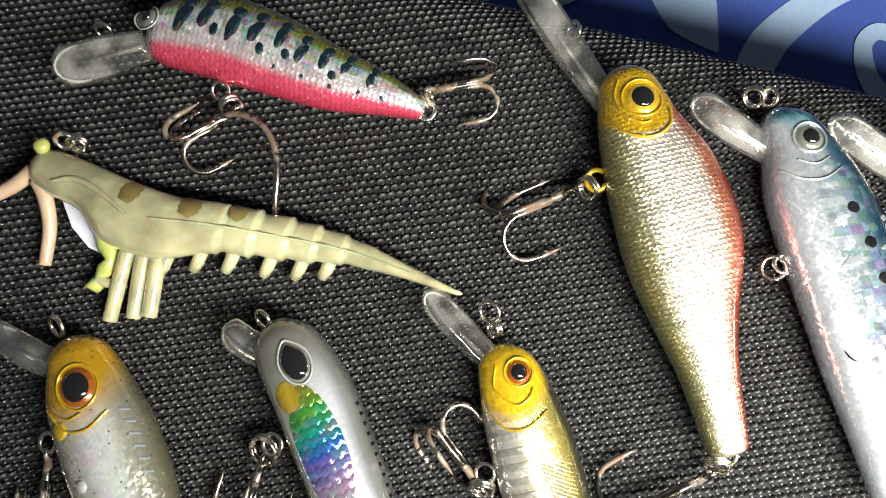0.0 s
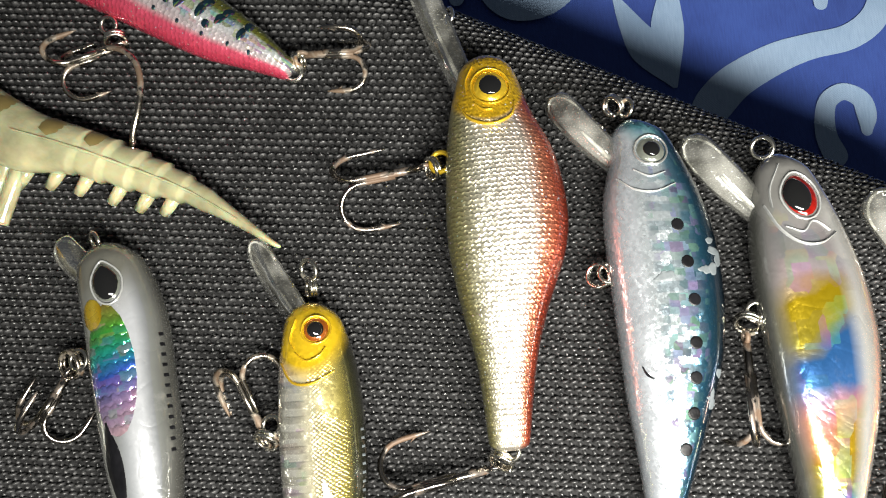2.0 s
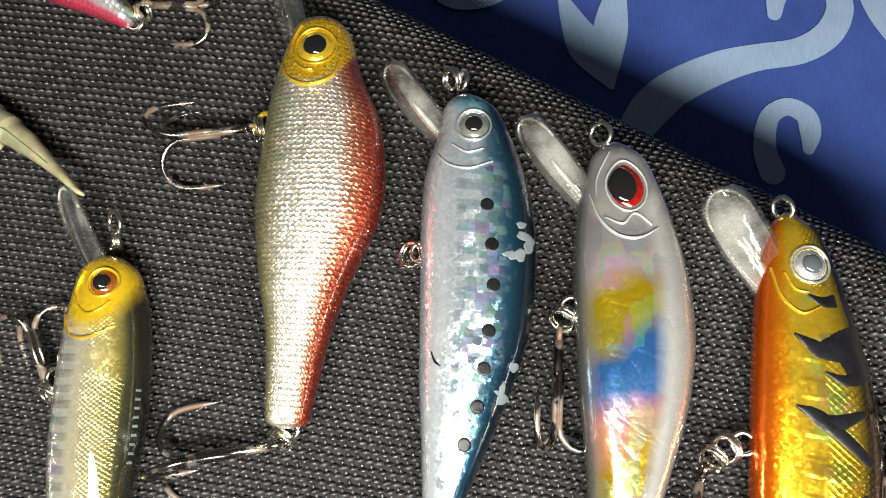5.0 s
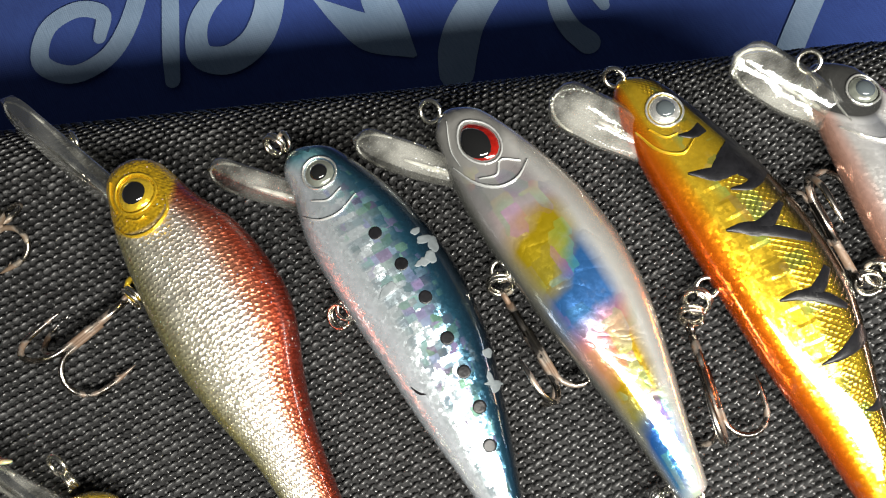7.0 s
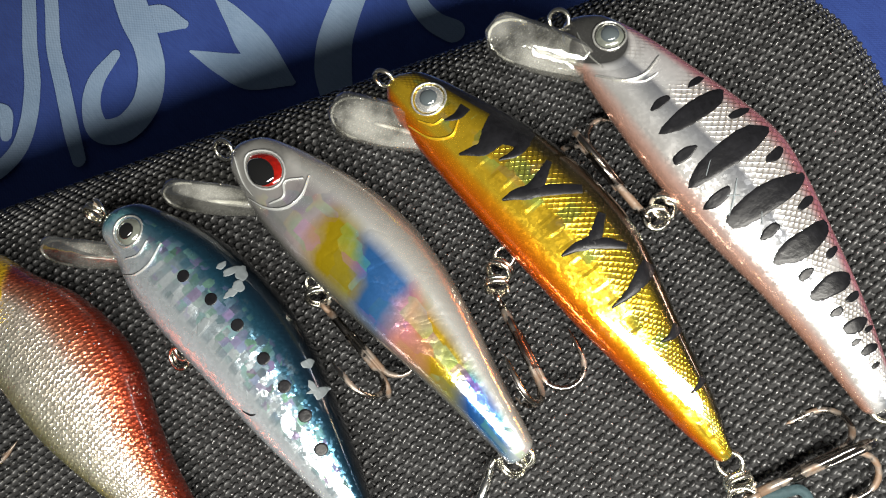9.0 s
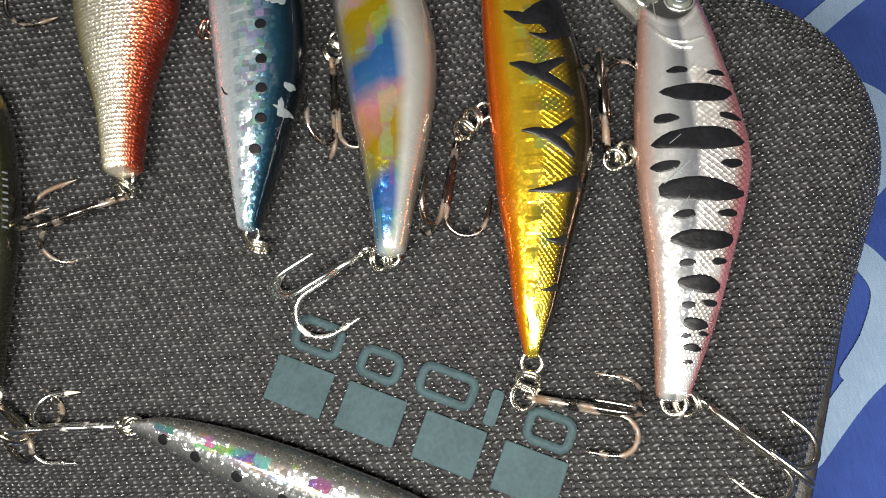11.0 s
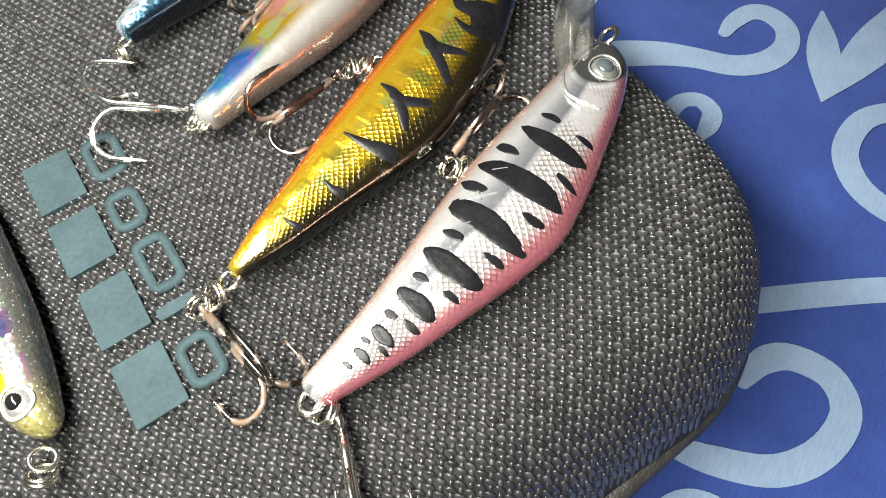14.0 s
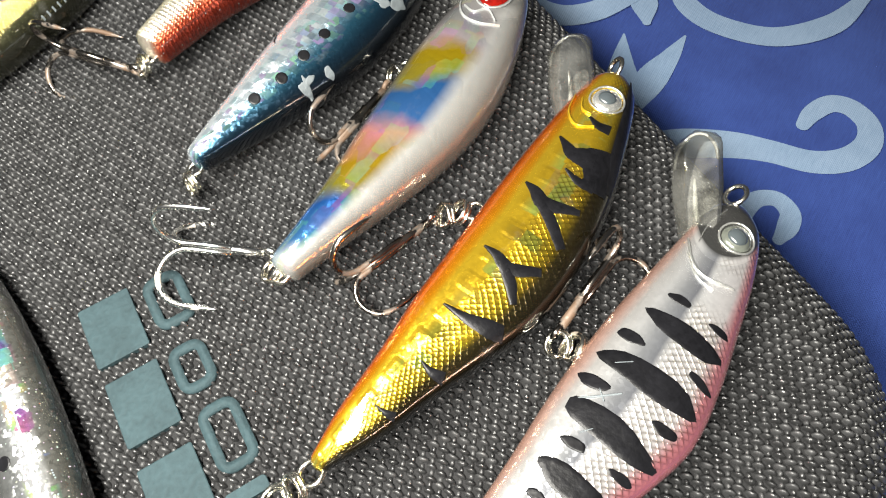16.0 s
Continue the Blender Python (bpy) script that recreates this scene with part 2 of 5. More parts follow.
def clear_plastic(name, tint, haze):
    """Clear moulded plastic: see-through, glossy, with a little milky haze and uneven moulding."""
    m, nt, b = material(name)
    co = node(nt, "ShaderNodeTexCoord").outputs["Object"]
    wavy = node(nt, "ShaderNodeTexNoise", {"Vector": co, "Scale": 170.0, "Detail": 2.0}).outputs["Fac"]
    fine = node(nt, "ShaderNodeTexNoise", {"Vector": co, "Scale": 900.0, "Detail": 4.0}).outputs["Fac"]
    bump = node(nt, "ShaderNodeBump", {"Height": calc(nt, "MULTIPLY_ADD", fine, 0.1, wavy), "Strength": 0.5, "Distance": 0.0006}).outputs[0]
    gloss = node(nt, "ShaderNodeBsdfGlossy", {"Roughness": 0.07, "Normal": bump})
    thin = node(nt, "ShaderNodeBsdfTransparent", {"Color": (*tint, 1)})
    milky = node(nt, "ShaderNodeBsdfTranslucent", {"Color": (0.85, 0.85, 0.8, 1)})
    matt = node(nt, "ShaderNodeBsdfDiffuse", {"Color": (0.85, 0.85, 0.8, 1)})
    hazy = node(nt, "ShaderNodeMixShader", {0: 0.65, 1: milky.outputs[0], 2: matt.outputs[0]})
    patch = node(nt, "ShaderNodeMapRange", {0: wavy, 1: 0.42, 2: 0.62, 3: haze * 0.25, 4: haze * 2.0}).outputs[0]
    inner = node(nt, "ShaderNodeMixShader", {0: patch, 1: thin.outputs[0], 2: hazy.outputs[0]})
    fres = node(nt, "ShaderNodeFresnel", {"IOR": 1.55}).outputs[0]
    shine = node(nt, "ShaderNodeMapRange", {0: fres, 1: 0.0, 2: 1.0, 3: 0.05, 4: 0.7}).outputs[0]
    outer = node(nt, "ShaderNodeMixShader", {0: shine, 1: inner.outputs[0], 2: gloss.outputs[0]})
    nt.links.new(outer.outputs[0], nt.nodes["Material Output"].inputs["Surface"])
    return m


def nylon(name, color, sheen):
    """Black woven yarn; every float catches the light a little differently."""
    m, nt, b = material(name)
    co = node(nt, "ShaderNodeTexCoord").outputs["Object"]
    r = node(nt, "ShaderNodeNewGeometry").outputs["Random Per Island"]
    broad = node(nt, "ShaderNodeTexNoise", {"Vector": co, "Scale": 30.0, "Detail": 4.0}).outputs["Fac"]
    fibre = node(nt, "ShaderNodeTexNoise", {"Vector": node(nt, "ShaderNodeMapping", {"Vector": co, "Scale": (2500, 9000, 3000)}).outputs[0], "Scale": 1.0, "Detail": 2.0}).outputs["Fac"]
    k = calc(nt, "MULTIPLY_ADD", calc(nt, "ADD", r, broad), 0.5, 0.0)
    nt.links.new(ramp(nt, k, [(0.15, tuple(c * 0.55 for c in color)), (0.85, tuple(c * 1.7 for c in color))]), b.inputs["Base Color"])
    nt.links.new(calc(nt, "MULTIPLY_ADD", r, 0.25, sheen), b.inputs["Roughness"])
    nt.links.new(node(nt, "ShaderNodeBump", {"Height": fibre, "Strength": 0.6, "Distance": 0.0001}).outputs[0], b.inputs["Normal"])
    b.inputs["Specular IOR Level"].default_value = 0.75
    return m


def cotton(name, color, other):
    """Printed cotton: fine plain weave, faded and creased a little."""
    m, nt, b = material(name)
    co = node(nt, "ShaderNodeTexCoord").outputs["Object"]
    sep = node(nt, "ShaderNodeSeparateXYZ", {0: co})
    weave = calc(nt, "MULTIPLY", calc(nt, "SINE", calc(nt, "MULTIPLY", sep.outputs[0], 9000.0)), calc(nt, "SINE", calc(nt, "MULTIPLY", sep.outputs[1], 9000.0)))
    broad = node(nt, "ShaderNodeTexNoise", {"Vector": co, "Scale": 45.0, "Detail": 6.0, "Roughness": 0.6}).outputs["Fac"]
    slub = node(nt, "ShaderNodeTexNoise", {"Vector": node(nt, "ShaderNodeMapping", {"Vector": co, "Scale": (2500, 260, 1), "Rotation": (0, 0, 0.5)}).outputs[0], "Scale": 1.0, "Detail": 3.0}).outputs["Fac"]
    k = calc(nt, "MULTIPLY_ADD", slub, 0.4, calc(nt, "MULTIPLY", broad, 0.6))
    nt.links.new(ramp(nt, k, [(0.36, color), (0.64, other)]), b.inputs["Base Color"])
    b.inputs["Roughness"].default_value = 0.85
    b.inputs["Sheen Weight"].default_value = 0.2
    h = calc(nt, "ADD", calc(nt, "MULTIPLY", weave, 0.3), calc(nt, "MULTIPLY", slub, 0.6))
    nt.links.new(node(nt, "ShaderNodeBump", {"Height": h, "Strength": 0.5, "Distance": 0.0002}).outputs[0], b.inputs["Normal"])
    return m


BLACK = nylon("black_nylon", (0.022, 0.0222, 0.0228), 0.27)
GROUND_BLACK = plain("black_backing", (0.004, 0.004, 0.0045), 0.9, grain=0.4, size=2500.0, vary=0.3)
TAPE = plain("black_tape", (0.032, 0.03, 0.027), 0.5, grain=0.8, size=1800.0, vary=0.4)
BLUE = cotton("blue_cotton", (0.015, 0.042, 0.22), (0.03, 0.074, 0.32))
PALE = cotton("pale_print", (0.2, 0.3, 0.45), (0.29, 0.4, 0.56))
GREY = plain("grey_rubber_print", (0.02, 0.036, 0.041), 0.75, grain=0.6, size=1400.0, vary=0.2, Specular_IOR_Level=0.2)
CLEAR = clear_plastic("clear_plastic", (0.97, 0.97, 0.94), 0.1)
# Milkier copy of the plastic, so lip rims and ribs look lit.
LIT_EDGE_PLASTIC = clear_plastic("brightened_edge_plastic", (0.9, 0.9, 0.86), 0.3)
STEEL = rusty("bright_steel", (0.72, 0.69, 0.6), (0.2, 0.11, 0.05), 0.1)
DARK_STEEL = rusty("dark_hook_wire", (0.26, 0.235, 0.21), (0.11, 0.07, 0.045), 0.45)
BROWN_STEEL = rusty("browned_hook_wire", (0.42, 0.38, 0.32), (0.13, 0.09, 0.06), 0.5)
WHITE_WIRE = rusty("tinned_hook_wire", (0.85, 0.84, 0.8), (0.5, 0.45, 0.38), 0.15)
INK = plain("black_lacquer", (0.005, 0.005, 0.006), 0.34, grain=0.2, size=1400.0, vary=0.4, Specular_IOR_Level=0.18)
GREY_PUPIL = plain("slate_pupil", (0.05, 0.06, 0.065), 0.12, Coat_Weight=1.0)
PUPIL = plain("black_pupil", (0.006, 0.006, 0.006), 0.08, Coat_Weight=1.0)
SILVER_RING = plain("silver_eye", (0.78, 0.78, 0.74), 0.22, 0.85, grain=0.4, size=1500.0, vary=0.2, Coat_Weight=1.0)
GOLD_RING = plain("gold_eye", (0.7, 0.47, 0.03), 0.22, 0.65, grain=0.4, size=1500.0, vary=0.25, Coat_Weight=1.0)
RED_RING = plain("red_eye", (0.2, 0.006, 0.003), 0.15, 0.3, grain=0.3, size=1500.0, vary=0.4, Coat_Weight=1.0)
ORANGE_RING = plain("orange_eye", (0.22, 0.06, 0.008), 0.2, 0.3, grain=0.3, size=1500.0, vary=0.3, Coat_Weight=1.0)
GREY_RING = plain("grey_eye", (0.13, 0.14, 0.12), 0.2, 0.3, grain=0.3, size=1500.0, vary=0.2, Coat_Weight=1.0)
GOLD_LINE = plain("gold_ridge", (0.62, 0.4, 0.02), 0.2, 0.6, grain=0.4, size=900.0, vary=0.2, Coat_Weight=1.0)
WHITE_LINE = plain("pearl_ridge", (0.34, 0.35, 0.345), 0.2, 0.3, grain=0.4, size=900.0, vary=0.15, Coat_Weight=1.0)
CHIP = plain("bare_white_chip", (0.095, 0.11, 0.118), 0.6, grain=0.6, size=900.0, vary=0.2)
SPOT_BLUE = lure_paint("dark_blue_foil_spot", [(0.0, (0.004, 0.02, 0.04)), (0.5, (0.012, 0.05, 0.08)), (1.0, (0.006, 0.02, 0.03))], flake=0.45, chip=1800.0, holo=0.35, holo_size=(4.0, 4.0), holo_v=(-0.3, 1.3), metal=0.7, rough=0.3)
OLIVE_SPOT = plain("olive_spot", (0.03, 0.035, 0.01), 0.3, grain=0.4, size=900.0, vary=0.4)

TROUT_PAINT = lure_paint("trout_paint", [(0.0, (1.0, 0.08, 0.16)), (0.17, (1.0, 0.14, 0.24)), (0.26, (0.8, 0.66, 0.68)), (0.5, (0.8, 0.83, 0.85)), (0.66, (0.55, 0.62, 0.6)), (0.75, (0.24, 0.25, 0.035)), (1.0, (0.09, 0.1, 0.02))],
                         scales=0.3, pitch=0.04, size=(4.4, 1.3), flake=0.25, holo=0.55, holo_size=(30.0, 12.0), holo_v=(0.3, 0.85), metal=0.62, rough=0.24, dim=0.78, spark=0.06, head=((0.26, 0.26, 0.24), 0.06, 0.05), head_metal=0.2, chip=1800.0)
DIVER_PAINT = lure_paint("silver_copper_paint", [(0.0, (0.2, 0.19, 0.06)), (0.12, (0.45, 0.42, 0.2)), (0.3, (0.85, 0.81, 0.66)), (0.68, (0.82, 0.71, 0.6)), (0.79, (0.62, 0.25, 0.15)), (0.9, (0.42, 0.07, 0.03)), (1.0, (0.26, 0.03, 0.015))],
                         head=((0.52, 0.32, 0.01), 0.215, 0.012), scales=0.5, pitch=0.034, size=(5.6, 1.7), flake=0.5, metal=0.88, rough=0.34, dim=1.0, spark=0.05, chip=4200.0)
SARDINE_PAINT = lure_paint("sardine_paint", [(0.0, (0.6, 0.66, 0.72)), (0.12, (0.76, 0.81, 0.87)), (0.22, (0.76, 0.81, 0.87)), (0.28, (0.62, 0.68, 0.72)), (0.52, (0.55, 0.62, 0.66)), (0.64, (0.1, 0.2, 0.27)), (0.76, (0.02, 0.085, 0.14)), (0.88, (0.008, 0.03, 0.055)), (1.0, (0.008, 0.01, 0.014))],
                           scales=0.0, pitch=0.05, size=(5.7, 1.5), flake=0.2, holo=0.6, holo_size=(52.0, 12.0), holo_v=(0.32, 0.8), metal=0.72, rough=0.22, dim=0.72, vivid=0.5, hues=(0.36, 0.76), waves=0.1, bands=20, head=((0.1, 0.3, 0.36), 0.07, 0.03))
# Paint darkens to both edges, imitating the dark case seen through clear plastic.
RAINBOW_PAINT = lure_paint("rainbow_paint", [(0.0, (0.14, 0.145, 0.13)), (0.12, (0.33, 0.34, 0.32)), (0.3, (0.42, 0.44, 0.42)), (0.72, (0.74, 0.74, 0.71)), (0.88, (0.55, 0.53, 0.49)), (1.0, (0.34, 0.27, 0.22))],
                           along=[(0.1, (0.26, 0.26, 0.25)), (0.23, (0.4, 0.36, 0.37)), (0.3, (0.55, 0.46, 0.46)), (0.36, (0.42, 0.29, 0.005)), (0.44, (0.36, 0.28, 0.01)), (0.49, (0.03, 0.13, 0.36)), (0.57, (0.05, 0.16, 0.42)), (0.64, (0.72, 0.3, 0.24)), (0.71, (0.42, 0.25, 0.008)), (0.78, (0.3, 0.26, 0.02)), (0.84, (0.015, 0.09, 0.32)), (0.93, (0.05, 0.18, 0.4)), (1.0, (0.7, 0.7, 0.68))],
                           along_v=(0.03, 0.16, 0.6, 0.76), holo=0.18, holo_size=(14.0, 5.0), holo_v=(0.1, 0.8), flake=0.07, metal=0.72, rough=0.17, dim=0.78, head=((0.17, 0.168, 0.16), 0.2, 0.03), head_metal=0.3, waves=0.2)
TIGER_PAINT = lure_paint("gold_tiger_paint", [(0.0, (0.75, 0.1, 0.004)), (0.1, (0.95, 0.2, 0.004)), (0.2, (0.95, 0.38, 0.008)), (0.26, (0.85, 0.55, 0.03)), (0.58, (0.75, 0.49, 0.025)), (0.74, (0.45, 0.31, 0.015)), (0.83, (0.06, 0.045, 0.012)), (1.0, (0.008, 0.008, 0.008))],
                         scales=0.5, pitch=0.044, size=(6.6, 1.5), flake=0.12, holo=0.45, hues=(0.1, 0.38), holo_size=(34.0, 6.0), holo_v=(0.35, 0.75), metal=0.85, rough=0.2, dim=0.85, net_v=(0.46, 0.95), ribs=(15, 0.3, 0.56, 0.18), net_dark=0.95)
# Dark head and grey middle zone imitate see-through plastic on an opaque body.
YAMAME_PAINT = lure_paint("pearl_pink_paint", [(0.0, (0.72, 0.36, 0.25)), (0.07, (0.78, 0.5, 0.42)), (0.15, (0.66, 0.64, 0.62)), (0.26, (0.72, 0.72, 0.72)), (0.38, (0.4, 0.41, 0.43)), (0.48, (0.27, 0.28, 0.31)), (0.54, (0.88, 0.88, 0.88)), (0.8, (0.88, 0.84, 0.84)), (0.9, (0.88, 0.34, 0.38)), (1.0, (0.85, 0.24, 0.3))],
                          head=((0.028, 0.028, 0.027), 0.165, 0.012), head_metal=0.1, scales=0.7, pitch=0.045, size=(6.4, 1.5), flake=0.14, metal=0.75, rough=0.2, net_v=(0.48, 0.95), dim=0.78, net_dark=1.0)
SMALL_GOLD_PAINT = lure_paint("small_gold_paint", [(0.0, (0.6, 0.6, 0.52)), (0.25, (0.78, 0.77, 0.68)), (0.45, (0.8, 0.74, 0.5)), (0.62, (0.76, 0.66, 0.28)), (0.8, (0.45, 0.38, 0.1)), (0.9, (0.08, 0.08, 0.04)), (1.0, (0.03, 0.03, 0.02))],
                              head=((0.72, 0.48, 0.015), 0.21, 0.03), scales=0.5, pitch=0.028, size=(5.0, 1.2), flake=0.2, holo=0.3, holo_size=(60.0, 3.0), holo_v=(0.0, 0.4), metal=0.8, rough=0.2, dim=0.95, net_v=(0.42, 0.9), ribs=(26, 0.04, 0.42, 0.3), net_dark=0.6)
# Belly and back edges painted darker to pass for transparency; the body is opaque.
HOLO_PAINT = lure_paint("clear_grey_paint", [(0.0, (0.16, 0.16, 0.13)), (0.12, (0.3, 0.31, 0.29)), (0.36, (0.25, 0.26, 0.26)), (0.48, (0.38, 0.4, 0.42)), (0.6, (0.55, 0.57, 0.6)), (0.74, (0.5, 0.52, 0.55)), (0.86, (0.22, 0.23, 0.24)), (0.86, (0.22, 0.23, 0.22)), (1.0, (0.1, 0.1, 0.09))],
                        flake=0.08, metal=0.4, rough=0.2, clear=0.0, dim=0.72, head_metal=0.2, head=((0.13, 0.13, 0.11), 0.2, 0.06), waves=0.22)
# Bright middle is a painted highlight; dark edges imitate clear plastic.
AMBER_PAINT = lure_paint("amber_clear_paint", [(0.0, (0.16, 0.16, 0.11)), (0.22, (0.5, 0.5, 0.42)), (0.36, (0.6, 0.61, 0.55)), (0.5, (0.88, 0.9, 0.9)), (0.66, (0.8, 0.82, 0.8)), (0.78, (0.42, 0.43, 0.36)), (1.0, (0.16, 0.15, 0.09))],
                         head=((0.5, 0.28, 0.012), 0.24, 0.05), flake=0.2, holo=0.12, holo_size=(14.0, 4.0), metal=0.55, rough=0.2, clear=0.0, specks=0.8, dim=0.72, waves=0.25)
# Dark grey at both edges is painted in for see-through plastic.
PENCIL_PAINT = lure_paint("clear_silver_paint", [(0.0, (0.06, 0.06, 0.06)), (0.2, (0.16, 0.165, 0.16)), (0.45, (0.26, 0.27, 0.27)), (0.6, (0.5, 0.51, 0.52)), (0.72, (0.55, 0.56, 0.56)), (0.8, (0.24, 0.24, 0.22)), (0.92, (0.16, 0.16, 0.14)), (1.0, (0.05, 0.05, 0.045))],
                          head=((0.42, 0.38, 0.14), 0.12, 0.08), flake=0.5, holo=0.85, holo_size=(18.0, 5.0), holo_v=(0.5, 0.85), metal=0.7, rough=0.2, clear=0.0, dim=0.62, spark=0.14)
HOLO_FOIL = lure_paint("rainbow_foil", [(0.0, (0.85, 0.5, 0.6)), (1.0, (0.8, 0.8, 0.85))], along=[(0.0, (0.4, 0.3, 0.06)), (0.2, (0.06, 0.45, 0.05)), (0.38, (0.02, 0.42, 0.35)), (0.55, (0.05, 0.15, 0.7)), (0.75, (0.42, 0.3, 0.55)), (1.0, (0.75, 0.5, 0.55))],
                       along_v=(-0.4, -0.3, 1.3, 1.4), scales=0.8, pitch=0.06, size=(1.6, 0.7), flake=0.25, metal=0.7, rough=0.16, holo=0.22, holo_size=(16.0, 3.0), holo_v=(-0.3, 1.3))
# Dark amber rims and bright middle are painted in for reflections on the gold.
GOLD_FOIL = lure_paint("gold_foil", [(0.0, (0.3, 0.17, 0.005)), (0.25, (0.6, 0.4, 0.02)), (0.6, (0.75, 0.55, 0.06)), (0.85, (0.55, 0.36, 0.015)), (1.0, (0.25, 0.14, 0.005))], flake=0.08, holo=0.12, holo_size=(4.0, 4.0), holo_v=(-0.3, 1.3), metal=0.72, rough=0.22, dim=0.85, waves=0.3)
SHRIMP_SKIN = plain("milky_soft_plastic", (0.3, 0.29, 0.172), 0.16, grain=1.0, size=260.0, vary=0.45, Subsurface_Weight=0.5, Subsurface_Scale=0.003, Coat_Weight=0.8)
SHRIMP_STRIPE = plain("brown_soft_plastic", (0.13, 0.1, 0.035), 0.35, grain=0.4, size=350.0, vary=0.3)
SHRIMP_PINK = plain("pinkish_soft_plastic", (0.45, 0.33, 0.23), 0.35, grain=0.3, size=350.0, vary=0.12, Subsurface_Weight=0.4, Subsurface_Scale=0.002)
SHRIMP_GREEN = plain("lime_soft_plastic", (0.33, 0.37, 0.1), 0.25, grain=0.3, size=350.0, vary=0.2, Subsurface_Weight=0.4, Subsurface_Scale=0.002)
LEAD = plain("lead_pad", (0.62, 0.64, 0.74), 0.5, grain=0.4, size=500.0, vary=0.1)

# ---- mesh helpers ----


def part(name, verts, faces, mat, parent=None, label="", uv=None, smooth=True):
    """One mesh of centimetre points under a thing or a part."""
    me = bpy.data.meshes.new(name)
    me.from_pydata([(x * CM, y * CM, z * CM) for x, y, z in verts], [], faces)
    if uv is not None:
        layer = me.uv_layers.new(name="UVMap")
        for loop in me.loops:
            layer.data[loop.index].uv = uv[loop.vertex_index]
    me.materials.append(mat)
    me.polygons.foreach_set("use_smooth", [smooth] * len(me.polygons))
    me.update()
    ob = new(name, me)
    ob.parent = parent
    if label:
        tagged(ob, label)
    return ob


def thing(name, m, label, category, group=""):
    ob = new(name)
    ob.empty_display_size = 0.01
    ob.matrix_world = m
    return tagged(ob, label, category, group)


def spline(stations, s):
    """Smooth values along a few stations (position, value, value ...)."""
    xs = [q[0] for q in stations]
    out = []
    for k in range(1, len(stations[0])):
        ys = [q[k] for q in stations]
        i = min(max(sum(x <= s for x in xs) - 1, 0), len(xs) - 2)
        x0, x1, y0, y1 = xs[i], xs[i + 1], ys[i], ys[i + 1]
        m0 = (y1 - ys[i - 1]) / (x1 - xs[i - 1]) if i else (y1 - y0) / (x1 - x0)
        m1 = (ys[i + 2] - y0) / (xs[i + 2] - x0) if i + 2 < len(xs) else (y1 - y0) / (x1 - x0)
        t, d = (s - x0) / (x1 - x0), x1 - x0
        t = min(max(t, 0), 1)
        out.append((2 * t**3 - 3 * t**2 + 1) * y0 + (t**3 - 2 * t**2 + t) * d * m0 + (3 * t**2 - 2 * t**3) * y1 + (t**3 - t**2) * d * m1)
    return out


def tube(points, radius, sides=8, close=False, taper=None):
    """Verts and faces of a round wire through points."""
    pts = [Vector(p) for p in points]
    n = len(pts)
    verts, faces = [], []
    normal = None
    for i, p in enumerate(pts):
        a, b = (pts[i - 1], pts[(i + 1) % n]) if close else (pts[max(i - 1, 0)], pts[min(i + 1, n - 1)])
        tan = (b - a).normalized()
        if normal is None:
            normal = tan.orthogonal().normalized()
        normal = (normal - tan * normal.dot(tan)).normalized()
        side = tan.cross(normal)
        r = radius * (taper(i / (n - 1)) if taper else 1)
        for k in range(sides):
            w = 2 * math.pi * k / sides
            verts.append(p + r * (math.cos(w) * normal + math.sin(w) * side))
    for i in range(n if close else n - 1):
        j = (i + 1) % n
        for k in range(sides):
            l = (k + 1) % sides
            faces.append((i * sides + k, i * sides + l, j * sides + l, j * sides + k))
    if not close:
        faces.append(tuple(range(sides - 1, -1, -1)))
        faces.append(tuple((n - 1) * sides + k for k in range(sides)))
    return [tuple(v) for v in verts], faces


# ---- the cloth ----
CLOTH_Z = -7.1


def build_cloth():
    n = 60
    verts, faces = [], []
    for j in range(n + 1):
        for i in range(n + 1):
            x, y = -60 + 120 * i / n, -60 + 120 * j / n
            verts.append((x, y, CLOTH_Z))
    for j in range(n):
        for i in range(n):
            a = j * (n + 1) + i
            faces.append((a, a + 1, a + n + 2, a + n + 1))
    return tagged(part("ground", verts, faces, BLUE), "blue cotton cloth printed with pale swirls", "cloth", kind="structure")


cloth = build_cloth()


PRINTS = []


